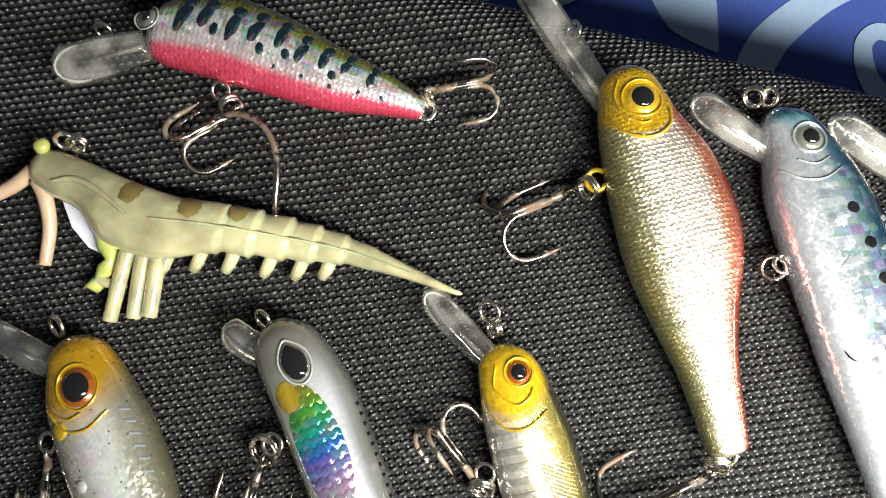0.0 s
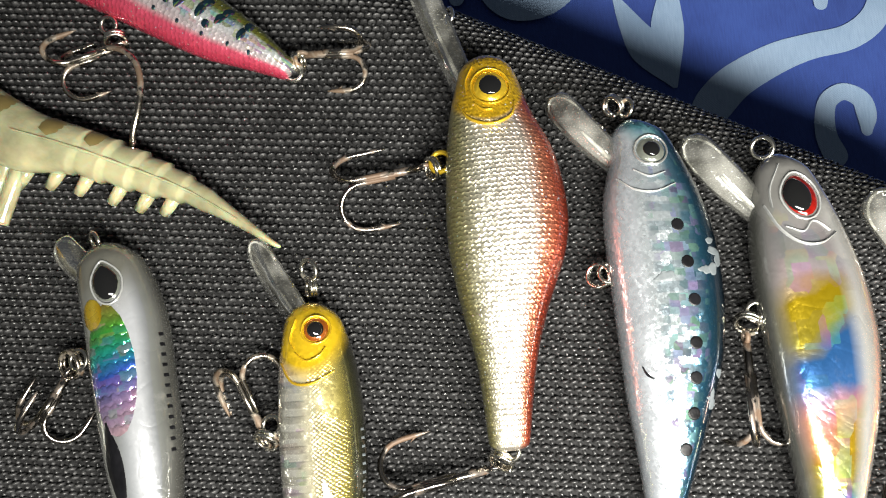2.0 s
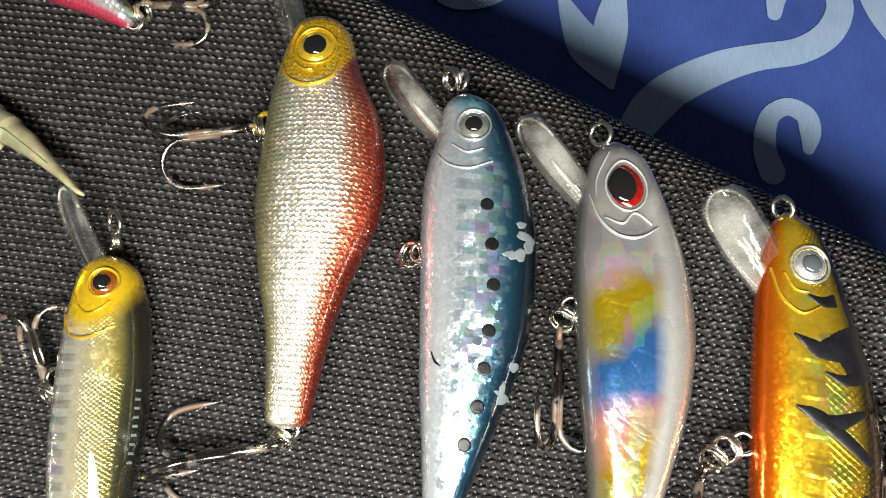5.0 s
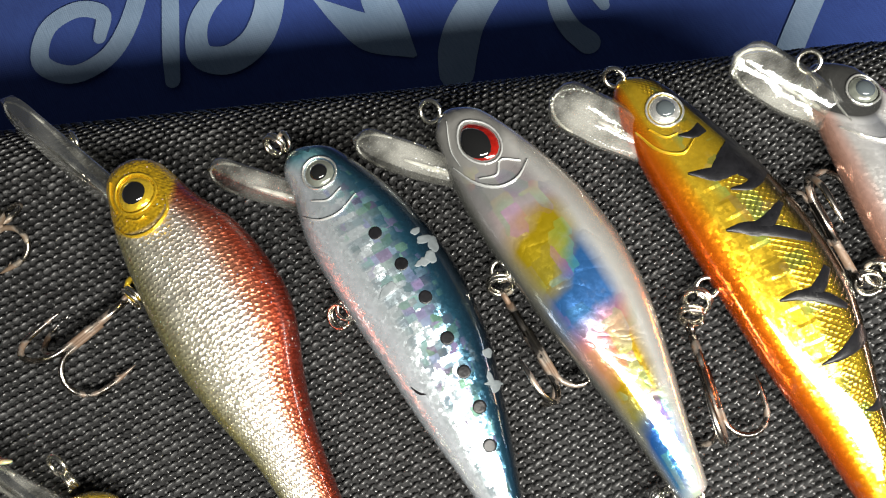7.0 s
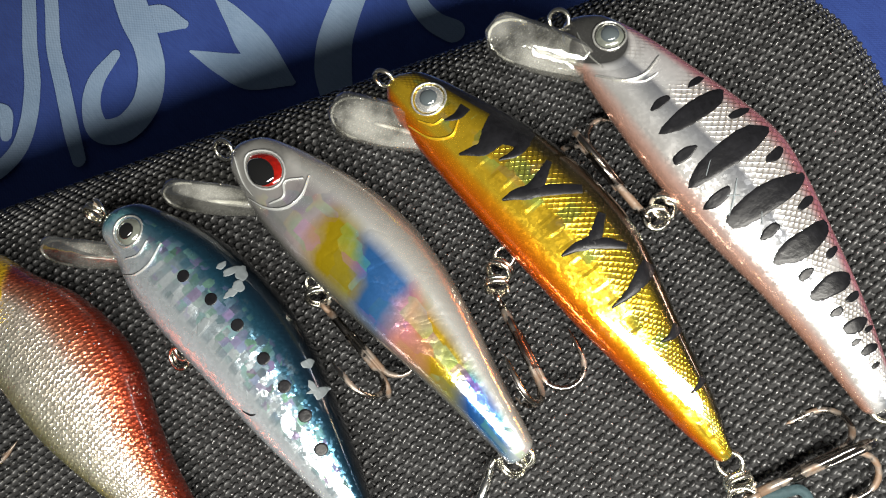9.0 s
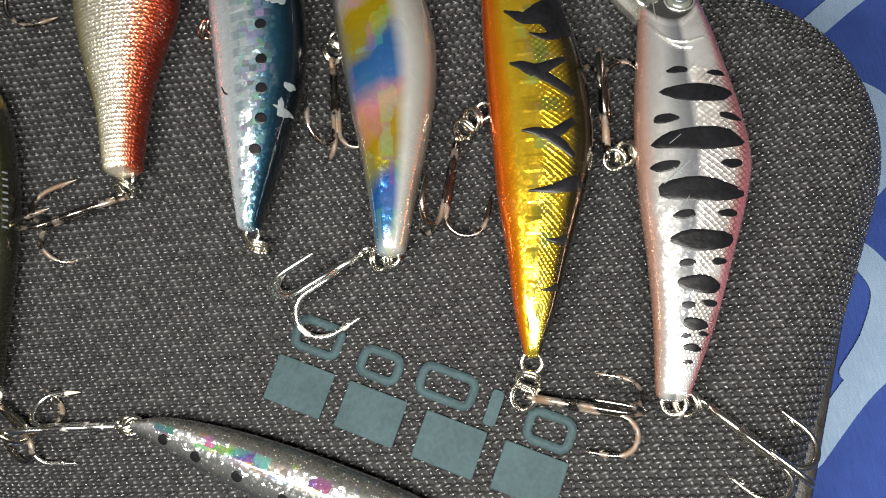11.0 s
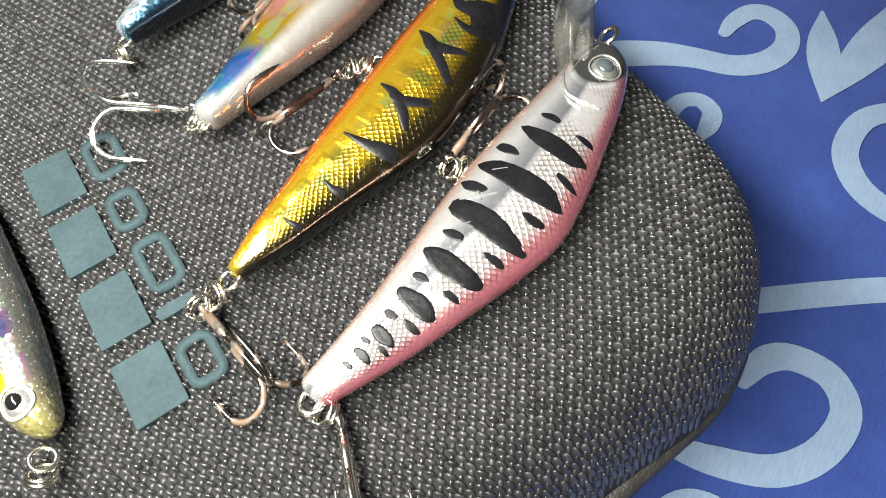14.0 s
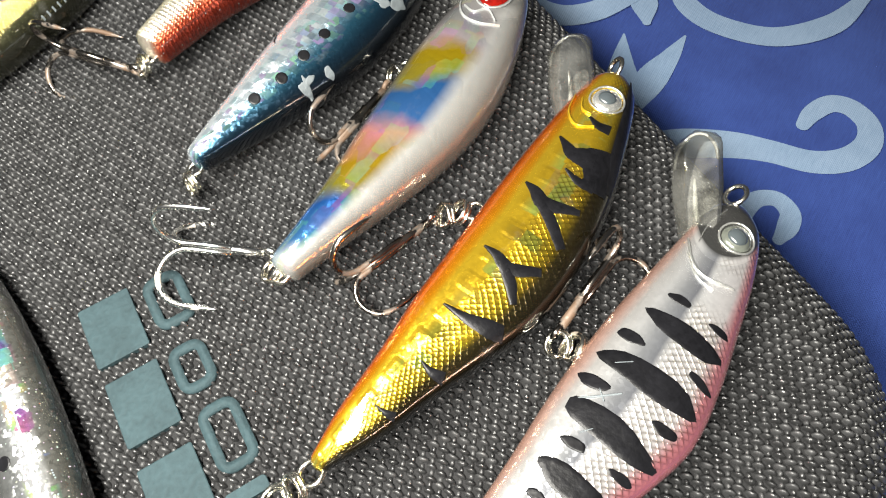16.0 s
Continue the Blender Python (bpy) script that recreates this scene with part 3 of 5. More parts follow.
def print_band(points, widths, name="printed_swirl", steps=28):
    """A pale printed band along a smooth curve on the cloth."""
    PRINTS.append(name)
    z = CLOTH_Z + 0.012 + 0.005 * len(PRINTS)
    k = len(points) - 1
    st = [(i / k, p[0], p[1], w) for i, (p, w) in enumerate(zip(points, widths))]
    rows = [spline(st, i / steps) for i in range(steps + 1)]
    for end, inner in ((0, 1), (-1, -2)):
        x, y, w = rows[end]
        d = math.hypot(x - rows[inner][0], y - rows[inner][1]) or 1
        ux, uy = (x - rows[inner][0]) / d, (y - rows[inner][1]) / d
        cap = [(x + ux * w / 2 * math.sin(a), y + uy * w / 2 * math.sin(a), w * math.cos(a)) for a in (0.4, 0.8, 1.15, 1.4, 1.53)]
        rows = cap[::-1] + rows if end == 0 else rows + cap
    steps = len(rows) - 1
    verts, faces = [], []
    for i, (x, y, w) in enumerate(rows):
        xa, ya, _ = rows[max(i - 1, 0)]
        xb, yb, _ = rows[min(i + 1, steps)]
        d = math.hypot(xb - xa, yb - ya) or 1
        nx, ny = -(yb - ya) / d, (xb - xa) / d
        verts += [(x + nx * w / 2, y + ny * w / 2, z + 0.0008 * i), (x - nx * w / 2, y - ny * w / 2, z + 0.0008 * i)]
    for i in range(steps):
        faces.append((2 * i, 2 * i + 1, 2 * i + 3, 2 * i + 2))
    return part(name, verts, faces, PALE, cloth)


def arc(cx, cy, r, a0, a1, n=8):
    return [(cx + r * math.cos(radians(a0 + (a1 - a0) * k / n)), cy + r * math.sin(radians(a0 + (a1 - a0) * k / n))) for k in range(n + 1)]


# stem and spiral beside the case's long edge
print_band([(6.8, 4.8), (7.15, 5.3), (7.75, 5.85), (8.8, 6.4), (9.7, 6.68), (10.7, 6.88), (11.4, 7.35), (11.72, 8.05), (11.55, 8.68), (11.0, 9.0), (10.5, 8.88), (10.2, 8.35), (10.12, 7.85)], [0.9, 1.0, 0.95, 0.85, 0.72, 0.7, 0.7, 0.66, 0.62, 0.6, 0.56, 0.5, 0.35], steps=72)
# two-lobed leaf
print_band([(4.72, 8.55), (5.12, 7.6), (5.55, 6.75), (6.1, 5.75)], [0.06, 0.62, 0.92, 0.1], "printed_leaf")
print_band([(6.25, 9.3), (6.2, 8.4), (6.08, 7.2), (6.15, 5.75)], [0.08, 0.52, 0.85, 0.1], "printed_leaf")
# small curl
print_band([(9.95, 3.7), (9.8, 4.2), (9.82, 4.75), (9.98, 5.18), (10.38, 5.38), (10.78, 5.15), (10.86, 4.72), (10.8, 4.3)], [0.62, 0.55, 0.5, 0.46, 0.46, 0.5, 0.5, 0.28], steps=44)
# heart-shaped leaf and its tendrils
print_band([(12.2, 9.75), (12.5, 8.8), (12.8, 7.9), (13.1, 6.72)], [0.1, 0.75, 0.8, 0.05], "printed_leaf")
print_band([(13.9, 10.9), (13.85, 9.6), (13.5, 8.3), (13.1, 6.72)], [0.3, 1.1, 0.9, 0.05], "printed_leaf")
print_band([(17.2, 4.9), (16.4, 4.4), (15.5, 4.28), (14.6, 4.65), (14.05, 5.5), (14.18, 6.6), (14.9, 7.25), (15.8, 7.4), (16.4, 6.9)], [0.4, 0.62, 0.66, 0.66, 0.64, 0.6, 0.58, 0.55, 0.3], steps=50)
print_band([(13.3, 0.5), (14.9, 1.6), (16.2, 2.4), (18.0, 3.2)], [0.62, 0.62, 0.6, 0.4])
print_band([(12.9, -3.3), (13.9, -3.15), (15.05, -2.75), (15.75, -1.95), (15.95, -0.95), (15.45, -0.32), (14.6, -0.28), (14.1, -0.65), (13.9, -1.3)], [0.4, 0.62, 0.66, 0.66, 0.64, 0.62, 0.62, 0.6, 0.3], "printed_ring", 48)
print_band([(13.1, -5.0), (13.75, -4.2), (14.5, -4.15), (15.0, -5.1), (14.55, -6.15), (13.8, -6.9)], [0.3, 0.55, 0.62, 0.64, 0.6, 0.4], steps=40)
print_band([(12.6, -8.6), (14.0, -7.2), (15.3, -6.4), (17.0, -5.6)], [0.6, 0.66, 0.62, 0.2])
# arcs farther up
print_band([(5.2, 11.3), (5.7, 10.5), (6.8, 10.1), (8.4, 10.4), (9.6, 11.6), (10.1, 13.2)], [0.3, 0.66, 0.72, 0.72, 0.7, 0.3], steps=40)
print_band([(3.15, 10.05), (2.3, 9.88), (1.72, 9.4), (1.5, 8.72), (2.05, 8.22), (2.9, 8.3), (3.6, 8.88), (4.0, 9.6), (4.3, 10.5), (4.8, 11.8)], [0.3, 0.5, 0.56, 0.66, 0.8, 0.82, 0.78, 0.76, 0.9, 0.8], steps=60)
print_band([(4.35, 10.4), (4.72, 9.85), (5.1, 9.2)], [0.5, 0.8, 0.25], "printed_leaf")
print_band([(3.3, 13.4), (2.6, 12.4), (2.0, 11.55), (1.5, 10.5), (0.9, 9.3), (0.55, 8.5)], [0.4, 0.42, 0.44, 0.46, 0.46, 0.4])
print_band([(2.9, 14.0), (2.1, 12.9), (1.5, 12.1), (0.9, 11.2), (0.1, 10.4), (-0.7, 10.0), (-1.65, 10.1), (-2.2, 10.85), (-1.65, 11.6), (-0.75, 11.65), (-0.2, 11.15), (-0.55, 10.6)], [0.4, 0.44, 0.46, 0.5, 0.52, 0.52, 0.5, 0.5, 0.48, 0.46, 0.44, 0.35], steps=64)
print_band([(-11.2, 12.4), (-11.7, 11.0), (-12.2, 9.9), (-12.6, 8.6)], [0.3, 0.7, 0.7, 0.3])
print_band(arc(-1.5, -13.0, 1.5, 0, 250), [0.5] * 9, steps=40)

# ---- the case ----
CASE_ANGLE = -26.5
U0, U1, V0, V1, RC = -12.8, 13.66, -8.3, 5.15, 3.4
TOP_RUN, TOP_DROP = 1.6, 2.7


def top_z(d):
    """Height of the top shell at a distance d in from its rim."""
    k = min(max((d - 0.3) / TOP_RUN, 0.0), 1.0)
    return -TOP_DROP * (1 - (1 - (1 - k) ** 2.3) ** (1 / 1.6))


def rim_distance(x, y):
    """How far a point of the plan lies in from the case's rounded outline."""
    qx = abs(x - (U0 + U1) / 2) - (U1 - U0) / 2 + RC
    qy = abs(y - (V0 + V1) / 2) - (V1 - V0) / 2 + RC
    return RC - math.hypot(max(qx, 0), max(qy, 0)) - min(max(qx, qy), 0)


def outline(d, n=14):
    """The case's rounded outline, drawn in by d."""
    r = max(RC - d, 0.4)
    pts = []
    for cx, cy, a0 in ((U1 - d - r, V1 - d - r, 0), (U0 + d + r, V1 - d - r, 90), (U0 + d + r, V0 + d + r, 180), (U1 - d - r, V0 + d + r, 270)):
        for k in range(n + 1):
            a = radians(a0 + 90 * k / n)
            pts.append((cx + r * math.cos(a), cy + r * math.sin(a)))
    return pts


def shell(rows, mat, name, parent):
    """Rings of the outline, drawn in step by step, at the given heights."""
    verts, faces = [], []
    for d, z in rows:
        verts += [(x, y, z) for x, y in outline(d)]
    n = len(outline(0))
    for i in range(len(rows) - 1):
        for k in range(n):
            l = (k + 1) % n
            faces.append((i * n + k, i * n + l, (i + 1) * n + l, (i + 1) * n + k))
    faces.append(tuple((len(rows) - 1) * n + k for k in range(n)))
    return part(name, verts, faces, mat, parent)


case = thing("camera_case", pose(0, 0, CLOTH_Z * CM, 0, 0, CASE_ANGLE), "black woven nylon hard case lying on a blue printed cloth", "case")
LIFT = -CLOTH_Z


def lifted(verts):
    return [(x, y, z + LIFT) for x, y, z in verts]


rows = [(0.3, -2.9)] + [(0.3 + TOP_RUN * k, 0) for k in [i / 16 for i in range(17)]] + [(2.6, 0.0)]
rows = [rows[0]] + [(d, top_z(d) - 0.05) for d, _ in rows[1:]]
top_shell = shell([(d, z + LIFT) for d, z in rows], GROUND_BLACK, "top_shell", case)
shell([(d, z + LIFT) for d, z in [(0.3, -3.2), (0.4, -4.8), (0.8, -6.2), (1.6, -7.05), (2.2, -7.09)]], GROUND_BLACK, "bottom_shell", case)


def rim_line(far, near):
    """The line of the rim, drawn in by far along the upper edge and by near along the lower one."""
    line = []
    for (xa, ya), (xb, yb) in zip(outline(far), outline(near)):
        k = min(max((0.8 - ya) / 4.2, 0.0), 1.0)
        line.append((xa + (xb - xa) * k, ya + (yb - ya) * k))
    return line


for z in (-2.78, -3.32):
    v, f = tube(lifted([(x, y, z) for x, y in rim_line(0.46, -0.1)]), 0.25, 10, True)
    part("piping", v, f, TAPE, case)
v, f = tube(lifted([(x, y, -3.05) for x, y in rim_line(0.6, 0.2)]), 0.14, 6, True)
part("zip", v, f, TAPE, case)


def build_weave():
    """The yarn floats that stand out of the case's cloth, as low domes in staggered rows."""
    rng = np.random.default_rng(3)
    p = 0.132
    ang = radians(-4 - CASE_ANGLE)
    b1 = np.array([math.cos(ang), math.sin(ang)]) * p
    b2 = np.array([math.cos(ang + math.pi / 3), math.sin(ang + math.pi / 3)]) * p
    i, j = np.meshgrid(np.arange(-260, 261), np.arange(-260, 261))
    pts = i.reshape(-1, 1) * b1 + j.reshape(-1, 1) * b2
    pts = pts[(pts[:, 0] > U0) & (pts[:, 0] < U1) & (pts[:, 1] > V0) & (pts[:, 1] < V1)]
    axis = ang + math.pi / 6
    half = np.array([math.cos(axis), math.sin(axis)]) * p * math.sqrt(3) / 2
    every_co, every_tri, base = [], [], 0
    for low, shift, turn0, l0, w0, seg in ((0.0, 0 * half, ang + radians(14), 0.074, 0.035, 8), (0.05, half, axis + math.pi / 2, 0.056, 0.04, 6)):
        at_plan = pts + shift + rng.normal(0, 0.0025, pts.shape)
        dist = np.array([rim_distance(x, y) for x, y in at_plan])
        at_plan, dist = at_plan[dist > 0.36], dist[dist > 0.36]
        z = np.array([top_z(d) for d in dist]) - low
        slope = np.array([(top_z(d + 0.04) - top_z(d - 0.04)) / 0.08 for d in dist])
        gx = np.array([(rim_distance(x + 0.02, y) - rim_distance(x - 0.02, y)) / 0.04 for x, y in at_plan]) * slope
        gy = np.array([(rim_distance(x, y + 0.02) - rim_distance(x, y - 0.02)) / 0.04 for x, y in at_plan]) * slope
        rings = [(1.0, -0.06), (0.84, 0.0), (0.5, 0.032)]
        n = len(at_plan)
        turn = turn0 + rng.normal(0, 0.07, n)
        long, wide = l0 * rng.uniform(0.88, 1.12, n), w0 * rng.uniform(0.85, 1.12, n)
        tall = rng.uniform(0.8, 1.2, n)
        lean = rng.normal(0, 0.07, (n, 2))
        per = seg * len(rings) + 1
        co = np.zeros((n, per, 3))
        at = 0
        for r, h in rings:
            for k in range(seg):
                w = 2 * math.pi * k / seg
                bend = 0.3 * math.cos(w) ** 2 * r
                lx, ly = r * math.cos(w) * long, r * math.sin(w) * wide + bend * wide * np.sign(lean[:, 0])
                x, y = lx * np.cos(turn) - ly * np.sin(turn), lx * np.sin(turn) + ly * np.cos(turn)
                co[:, at] = np.stack([at_plan[:, 0] + x, at_plan[:, 1] + y, z + h * tall + x * (gx + lean[:, 0]) + y * (gy + lean[:, 1])], 1)
                at += 1
        co[:, at] = np.stack([at_plan[:, 0], at_plan[:, 1], z + 0.042 * tall], 1)
        tris = []
        for a in range(len(rings) - 1):
            for k in range(seg):
                l = (k + 1) % seg
                tris += [(a * seg + k, a * seg + l, (a + 1) * seg + l), (a * seg + k, (a + 1) * seg + l, (a + 1) * seg + k)]
        last = (len(rings) - 1) * seg
        tris += [(last + k, last + (k + 1) % seg, at) for k in range(seg)]
        co[:, :, 2] += LIFT
        every_co.append(co.reshape(-1, 3))
        every_tri.append((np.array(tris)[None] + (np.arange(n) * per)[:, None, None]).reshape(-1) + base)
        base += n * per
    co, tri = np.concatenate(every_co), np.concatenate(every_tri)
    me = bpy.data.meshes.new("weave")
    me.vertices.add(len(co))
    me.vertices.foreach_set("co", (co * CM).astype(np.float32).ravel())
    me.loops.add(len(tri))
    me.loops.foreach_set("vertex_index", tri.astype(np.int32))
    me.polygons.add(len(tri) // 3)
    me.polygons.foreach_set("loop_start", np.arange(0, len(tri), 3, dtype=np.int32))
    me.polygons.foreach_set("use_smooth", np.ones(len(tri) // 3, dtype=bool))
    me.update(calc_edges=True)
    me.materials.append(BLACK)
    ob = new("weave", me)
    ob.parent = case
    return tagged(ob, "black nylon yarn floats in staggered rows", kind="stuff")


build_weave()


def slab(name, pts, z0, z1, mat, parent, label="", holes=()):
    """A flat plate with slightly rounded corners and a small bevel, from its plan."""
    n = len(pts)
    cx, cy = sum(p[0] for p in pts) / n, sum(p[1] for p in pts) / n
    verts = [(x, y, z0) for x, y in pts] + [(x, y, z1 - 0.008) for x, y in pts]
    verts += [(x + (cx - x) * 0.03, y + (cy - y) * 0.03, z1) for x, y in pts]
    faces = [tuple(range(2 * n, 3 * n))]
    for a in (0, n):
        faces += [(a + k, a + (k + 1) % n, a + n + (k + 1) % n, a + n + k) for k in range(n)]
    return part(name, verts, faces, mat, parent, label, smooth=False)


def ridge(name, points, width, z, mat, parent, close=False):
    """A flat raised band of the logo along a line."""
    n = len(points)
    verts, faces = [], []
    for i, (x, y) in enumerate(points):
        a, b = (points[i - 1], points[(i + 1) % n]) if close else (points[max(i - 1, 0)], points[min(i + 1, n - 1)])
        d = math.hypot(b[0] - a[0], b[1] - a[1])
        nx, ny = -(b[1] - a[1]) / d * width / 2, (b[0] - a[0]) / d * width / 2
        verts += [(x + nx, y + ny, z - 0.06), (x + nx * 0.93, y + ny * 0.93, z), (x - nx * 0.93, y - ny * 0.93, z), (x - nx, y - ny, z - 0.06)]
    for i in range(n if close else n - 1):
        j = (i + 1) % n
        faces += [(4 * i + k, 4 * i + k + 1, 4 * j + k + 1, 4 * j + k) for k in range(3)]
    return part(name, verts, faces, mat, parent)


def rounded(x0, y0, x1, y1, r, n=5):
    pts = []
    for cx, cy, a0 in ((x1 - r, y1 - r, 0), (x0 + r, y1 - r, 90), (x0 + r, y0 + r, 180), (x1 - r, y0 + r, 270)):
        pts += [(cx + r * math.cos(radians(a0 + 90 * k / n)), cy + r * math.sin(radians(a0 + 90 * k / n))) for k in range(n + 1)]
    return pts


for x in (5.28, 6.44, 7.66, 8.85):
    slab("logo_square", rounded(x, -4.29, x + 0.92, -3.6, 0.03), LIFT - 0.03, LIFT + 0.058, GREY, case, "grey rubber square printed on the weave")
for x0, y0, x1, y1 in ((5.34, -3.45, 6.14, -2.91), (6.44, -3.49, 7.12, -3.0), (7.36, -3.45, 8.26, -2.93), (9.02, -3.53, 9.74, -3.01)):
    ridge("logo_mark", rounded(x0 + 0.06, y0 + 0.06, x1 - 0.06, y1 - 0.06, 0.12), 0.13, LIFT + 0.052, GREY, case, True)
slab("logo_mark", rounded(8.46, -3.51, 8.64, -2.99, 0.05), LIFT - 0.03, LIFT + 0.056, GREY, case)

# ---- lures ----


class Lure:
    def __init__(self, nose, tail, stations, thick, zc, label):
        self.nose = nose
        dx, dy = tail[0] - nose[0], tail[1] - nose[1]
        self.length, self.angle = math.hypot(dx, dy), math.atan2(dy, dx)
        self.stations, self.thick, self.zc = stations, thick, zc
        self.big = max(abs(b - a) for _, a, b in stations)
        self.curl = 0.0
        self.root = thing("fishing_lure", pose(nose[0] * CM, nose[1] * CM, 0, 0, 0, math.degrees(self.angle)), label, "fishing lure", "lures laid out on the case")

    def local(self, x, y, z=0.0):
        dx, dy = x - self.nose[0], y - self.nose[1]
        c, s = math.cos(self.angle), math.sin(self.angle)
        return Vector((dx * c + dy * s, -dx * s + dy * c, z))

    def centre(self, s):
        """Height of the body's axis; a curl lifts the tail end."""
        return self.zc + self.curl * max(0.0, (s - 0.55) / 0.45) ** 2

    def section(self, s):
        lo, hi = spline(self.stations, s)
        return (lo + hi) / 2, (hi - lo) / 2, self.thick * (abs(hi - lo) / self.big) ** 0.6

    def surface(self, x, y):
        c, a, b = self.section(min(max(x / self.length, 0), 1))
        q = min(abs((y - c) / a), 0.995)
        return self.centre(x / self.length) + b * (1 - q**2.2) ** (1 / 2.2)

    def on(self, s, v):
        """The plan place of a point given by its share of the length and of the way from belly to back."""
        c, a, _ = self.section(min(max(s, 0), 1))
        return s * self.length, c + a * (2 * v - 1)

    def body(self, mat, cap=0.25, rings=44, seg=36, groove=None):
        verts, faces, uv = [], [], []
        rows = []
        for t in [math.pi / 2 * (k + 0.35) / 9 for k in range(9)]:
            x = cap * (1 - math.cos(t))
            rows.append((x, x / self.length, math.sin(t) ** 0.9))
        first = cap / self.length
        for k in range(rings + 1):
            s = first + (1 - first) * k / rings
            rows.append((s * self.length, s, groove(s) if groove else 1.0))
        rows += [(self.length + 0.12 * math.sin(t), 1.0, math.cos(t)) for t in [math.pi / 2 * k / 4 for k in (1, 2, 3, 3.8)]]
        for x, s, k in rows:
            c, a, b = self.section(s)
            for i in range(seg):
                w = 2 * math.pi * i / seg
                cy, cz = math.cos(w), math.sin(w)
                q = (abs(cy) ** 2.2 + abs(cz) ** 2.2) ** (-1 / 2.2)
                verts.append((x, c + a * k * cy * q, self.centre(s) + b * k * cz * q))
                uv.append((x / self.length, 0.5 + 0.5 * cy * q * k))
        n = len(rows)
        for r in range(n - 1):
            for i in range(seg):
                j = (i + 1) % seg
                face = (r * seg + i, r * seg + j, (r + 1) * seg + j, (r + 1) * seg + i)
                faces.append(face if a < 0 else face[::-1])
        ends = (tuple(range(seg)), tuple((n - 1) * seg + i for i in range(seg - 1, -1, -1)))
        faces += [e[::-1] if a < 0 else e for e in ends]
        self.body_part = part("body", verts, faces, mat, self.root, uv=uv)
        return self.body_part

    def spot(self, s, v, rx, ry, mat, name="painted_spot", turn=0.0, lift=0.011, dome=0.0, point=0.0, parent=None, label="", rough=0.0):
        """An oval patch lying on the side of the body; point draws it to a tip towards the nose."""
        x0, y0 = self.on(s, v)
        seg, verts, faces, uv = 18, [], [], []
        c, sn = math.cos(radians(turn)), math.sin(radians(turn))
        rr = [1.0, 0.88, 0.7, 0.5, 0.26]
        for r in rr:
            for k in range(seg):
                w = 2 * math.pi * k / seg
                wob = 1 + rough * (math.sin(3 * w + 40 * s) + 0.7 * math.sin(5 * w + 90 * s + 9 * v))
                px, py = r * rx * math.cos(w) * wob, r * ry * math.sin(w) * wob
                if point and px < 0:
                    py *= 1 - point * (px / rx) ** 2
                x, y = x0 + px * c - py * sn, y0 + px * sn + py * c
                edge = -0.02 if r == 1.0 else 0.0
                verts.append((x, y, self.surface(x, y) + lift + edge * (1 if dome else 0.3) + dome * (1 - r * r)))
                uv.append((0.5 + 0.5 * px / rx, 0.5 + 0.5 * py / ry))
        verts.append((x0, y0, self.surface(x0, y0) + lift + dome))
        uv.append((0.5, 0.5))
        for a in range(len(rr) - 1):
            faces += [(a * seg + k, a * seg + (k + 1) % seg, (a + 1) * seg + (k + 1) % seg, (a + 1) * seg + k) for k in range(seg)]
        last = (len(rr) - 1) * seg
        faces += [(last + k, last + (k + 1) % seg, last + seg) for k in range(seg)]
        return part(name, verts, faces, mat, parent or self.body_part, label, uv=uv)

    def stripe(self, points, widths, mat, name="painted_bar", lift=0.01, steps=14, high=0.0, label=""):
        """A painted or moulded band on the side of the body through points given as (share of length, belly to back)."""
        if name in ("gill_line", "cheek_line"):
            widths = [0.85 * w for w in widths]
        k = len(points) - 1
        st = [(i / k, *self.on(*p), w) for i, (p, w) in enumerate(zip(points, widths))]
        rows = [spline(st, i / steps) for i in range(steps + 1)]
        verts, faces = [], []
        for i, (x, y, w) in enumerate(rows):
            xa, ya, _ = rows[max(i - 1, 0)]
            xb, yb, _ = rows[min(i + 1, steps)]
            d = math.hypot(xb - xa, yb - ya) or 1
            nx, ny = -(yb - ya) / d, (xb - xa) / d
            for q in (-0.5, -0.3, 0, 0.3, 0.5):
                px, py = x + nx * w * q, y + ny * w * q
                verts.append((px, py, self.surface(px, py) + (lift + high * (1 - 4 * q * q) if abs(q) < 0.5 else -0.004)))
        for i in range(steps):
            faces += [(5 * i + q, 5 * i + q + 1, 5 * i + q + 6, 5 * i + q + 5) for q in range(4)]
        return part(name, verts, faces, mat, self.body_part, label)

    def eye(self, s, v, r, ring, pupil=0.6, oval=1.0, turn=0.0, rim=None, point=0.0, pupil_mat=None, offset=0.0):
        e = self.spot(s, v, r * oval, r, ring, "eye", turn, 0.01, 0.06, point=point, parent=self.root)
        self.spot(s, v + offset, r * pupil * oval, r * pupil, pupil_mat or PUPIL, "pupil", turn, 0.055, 0.045, point=point, parent=e)
        if rim:
            x0, y0 = self.on(s, v)
            c, sn = math.cos(radians(turn)), math.sin(radians(turn))
            pts = []
            for k in range(24):
                w = 2 * math.pi * k / 24
                px, py = 1.12 * r * oval * math.cos(w), 1.12 * r * math.sin(w)
                if point and px < 0:
                    py *= 1 - point * (px / (1.12 * r * oval)) ** 2
                x, y = x0 + px * c - py * sn, y0 + px * sn + py * c
                pts.append((x, y, self.surface(x, y) + 0.012))
            vv, ff = tube(pts, 0.016, 6, True)
            part("eye_rim", vv, ff, rim, e)
        return e

    def lip(self, base, tip, width, roll=55, mat=None, zb=0.5, zt=0.55):
        """A clear tongue-shaped plate with thickness, rolled about its long axis."""
        a, b = self.local(*base, zb), self.local(*tip, zt)
        ax = (b - a).normalized()
        flat = Vector((-ax.y, ax.x, 0)).normalized()
        up = ax.cross(flat)
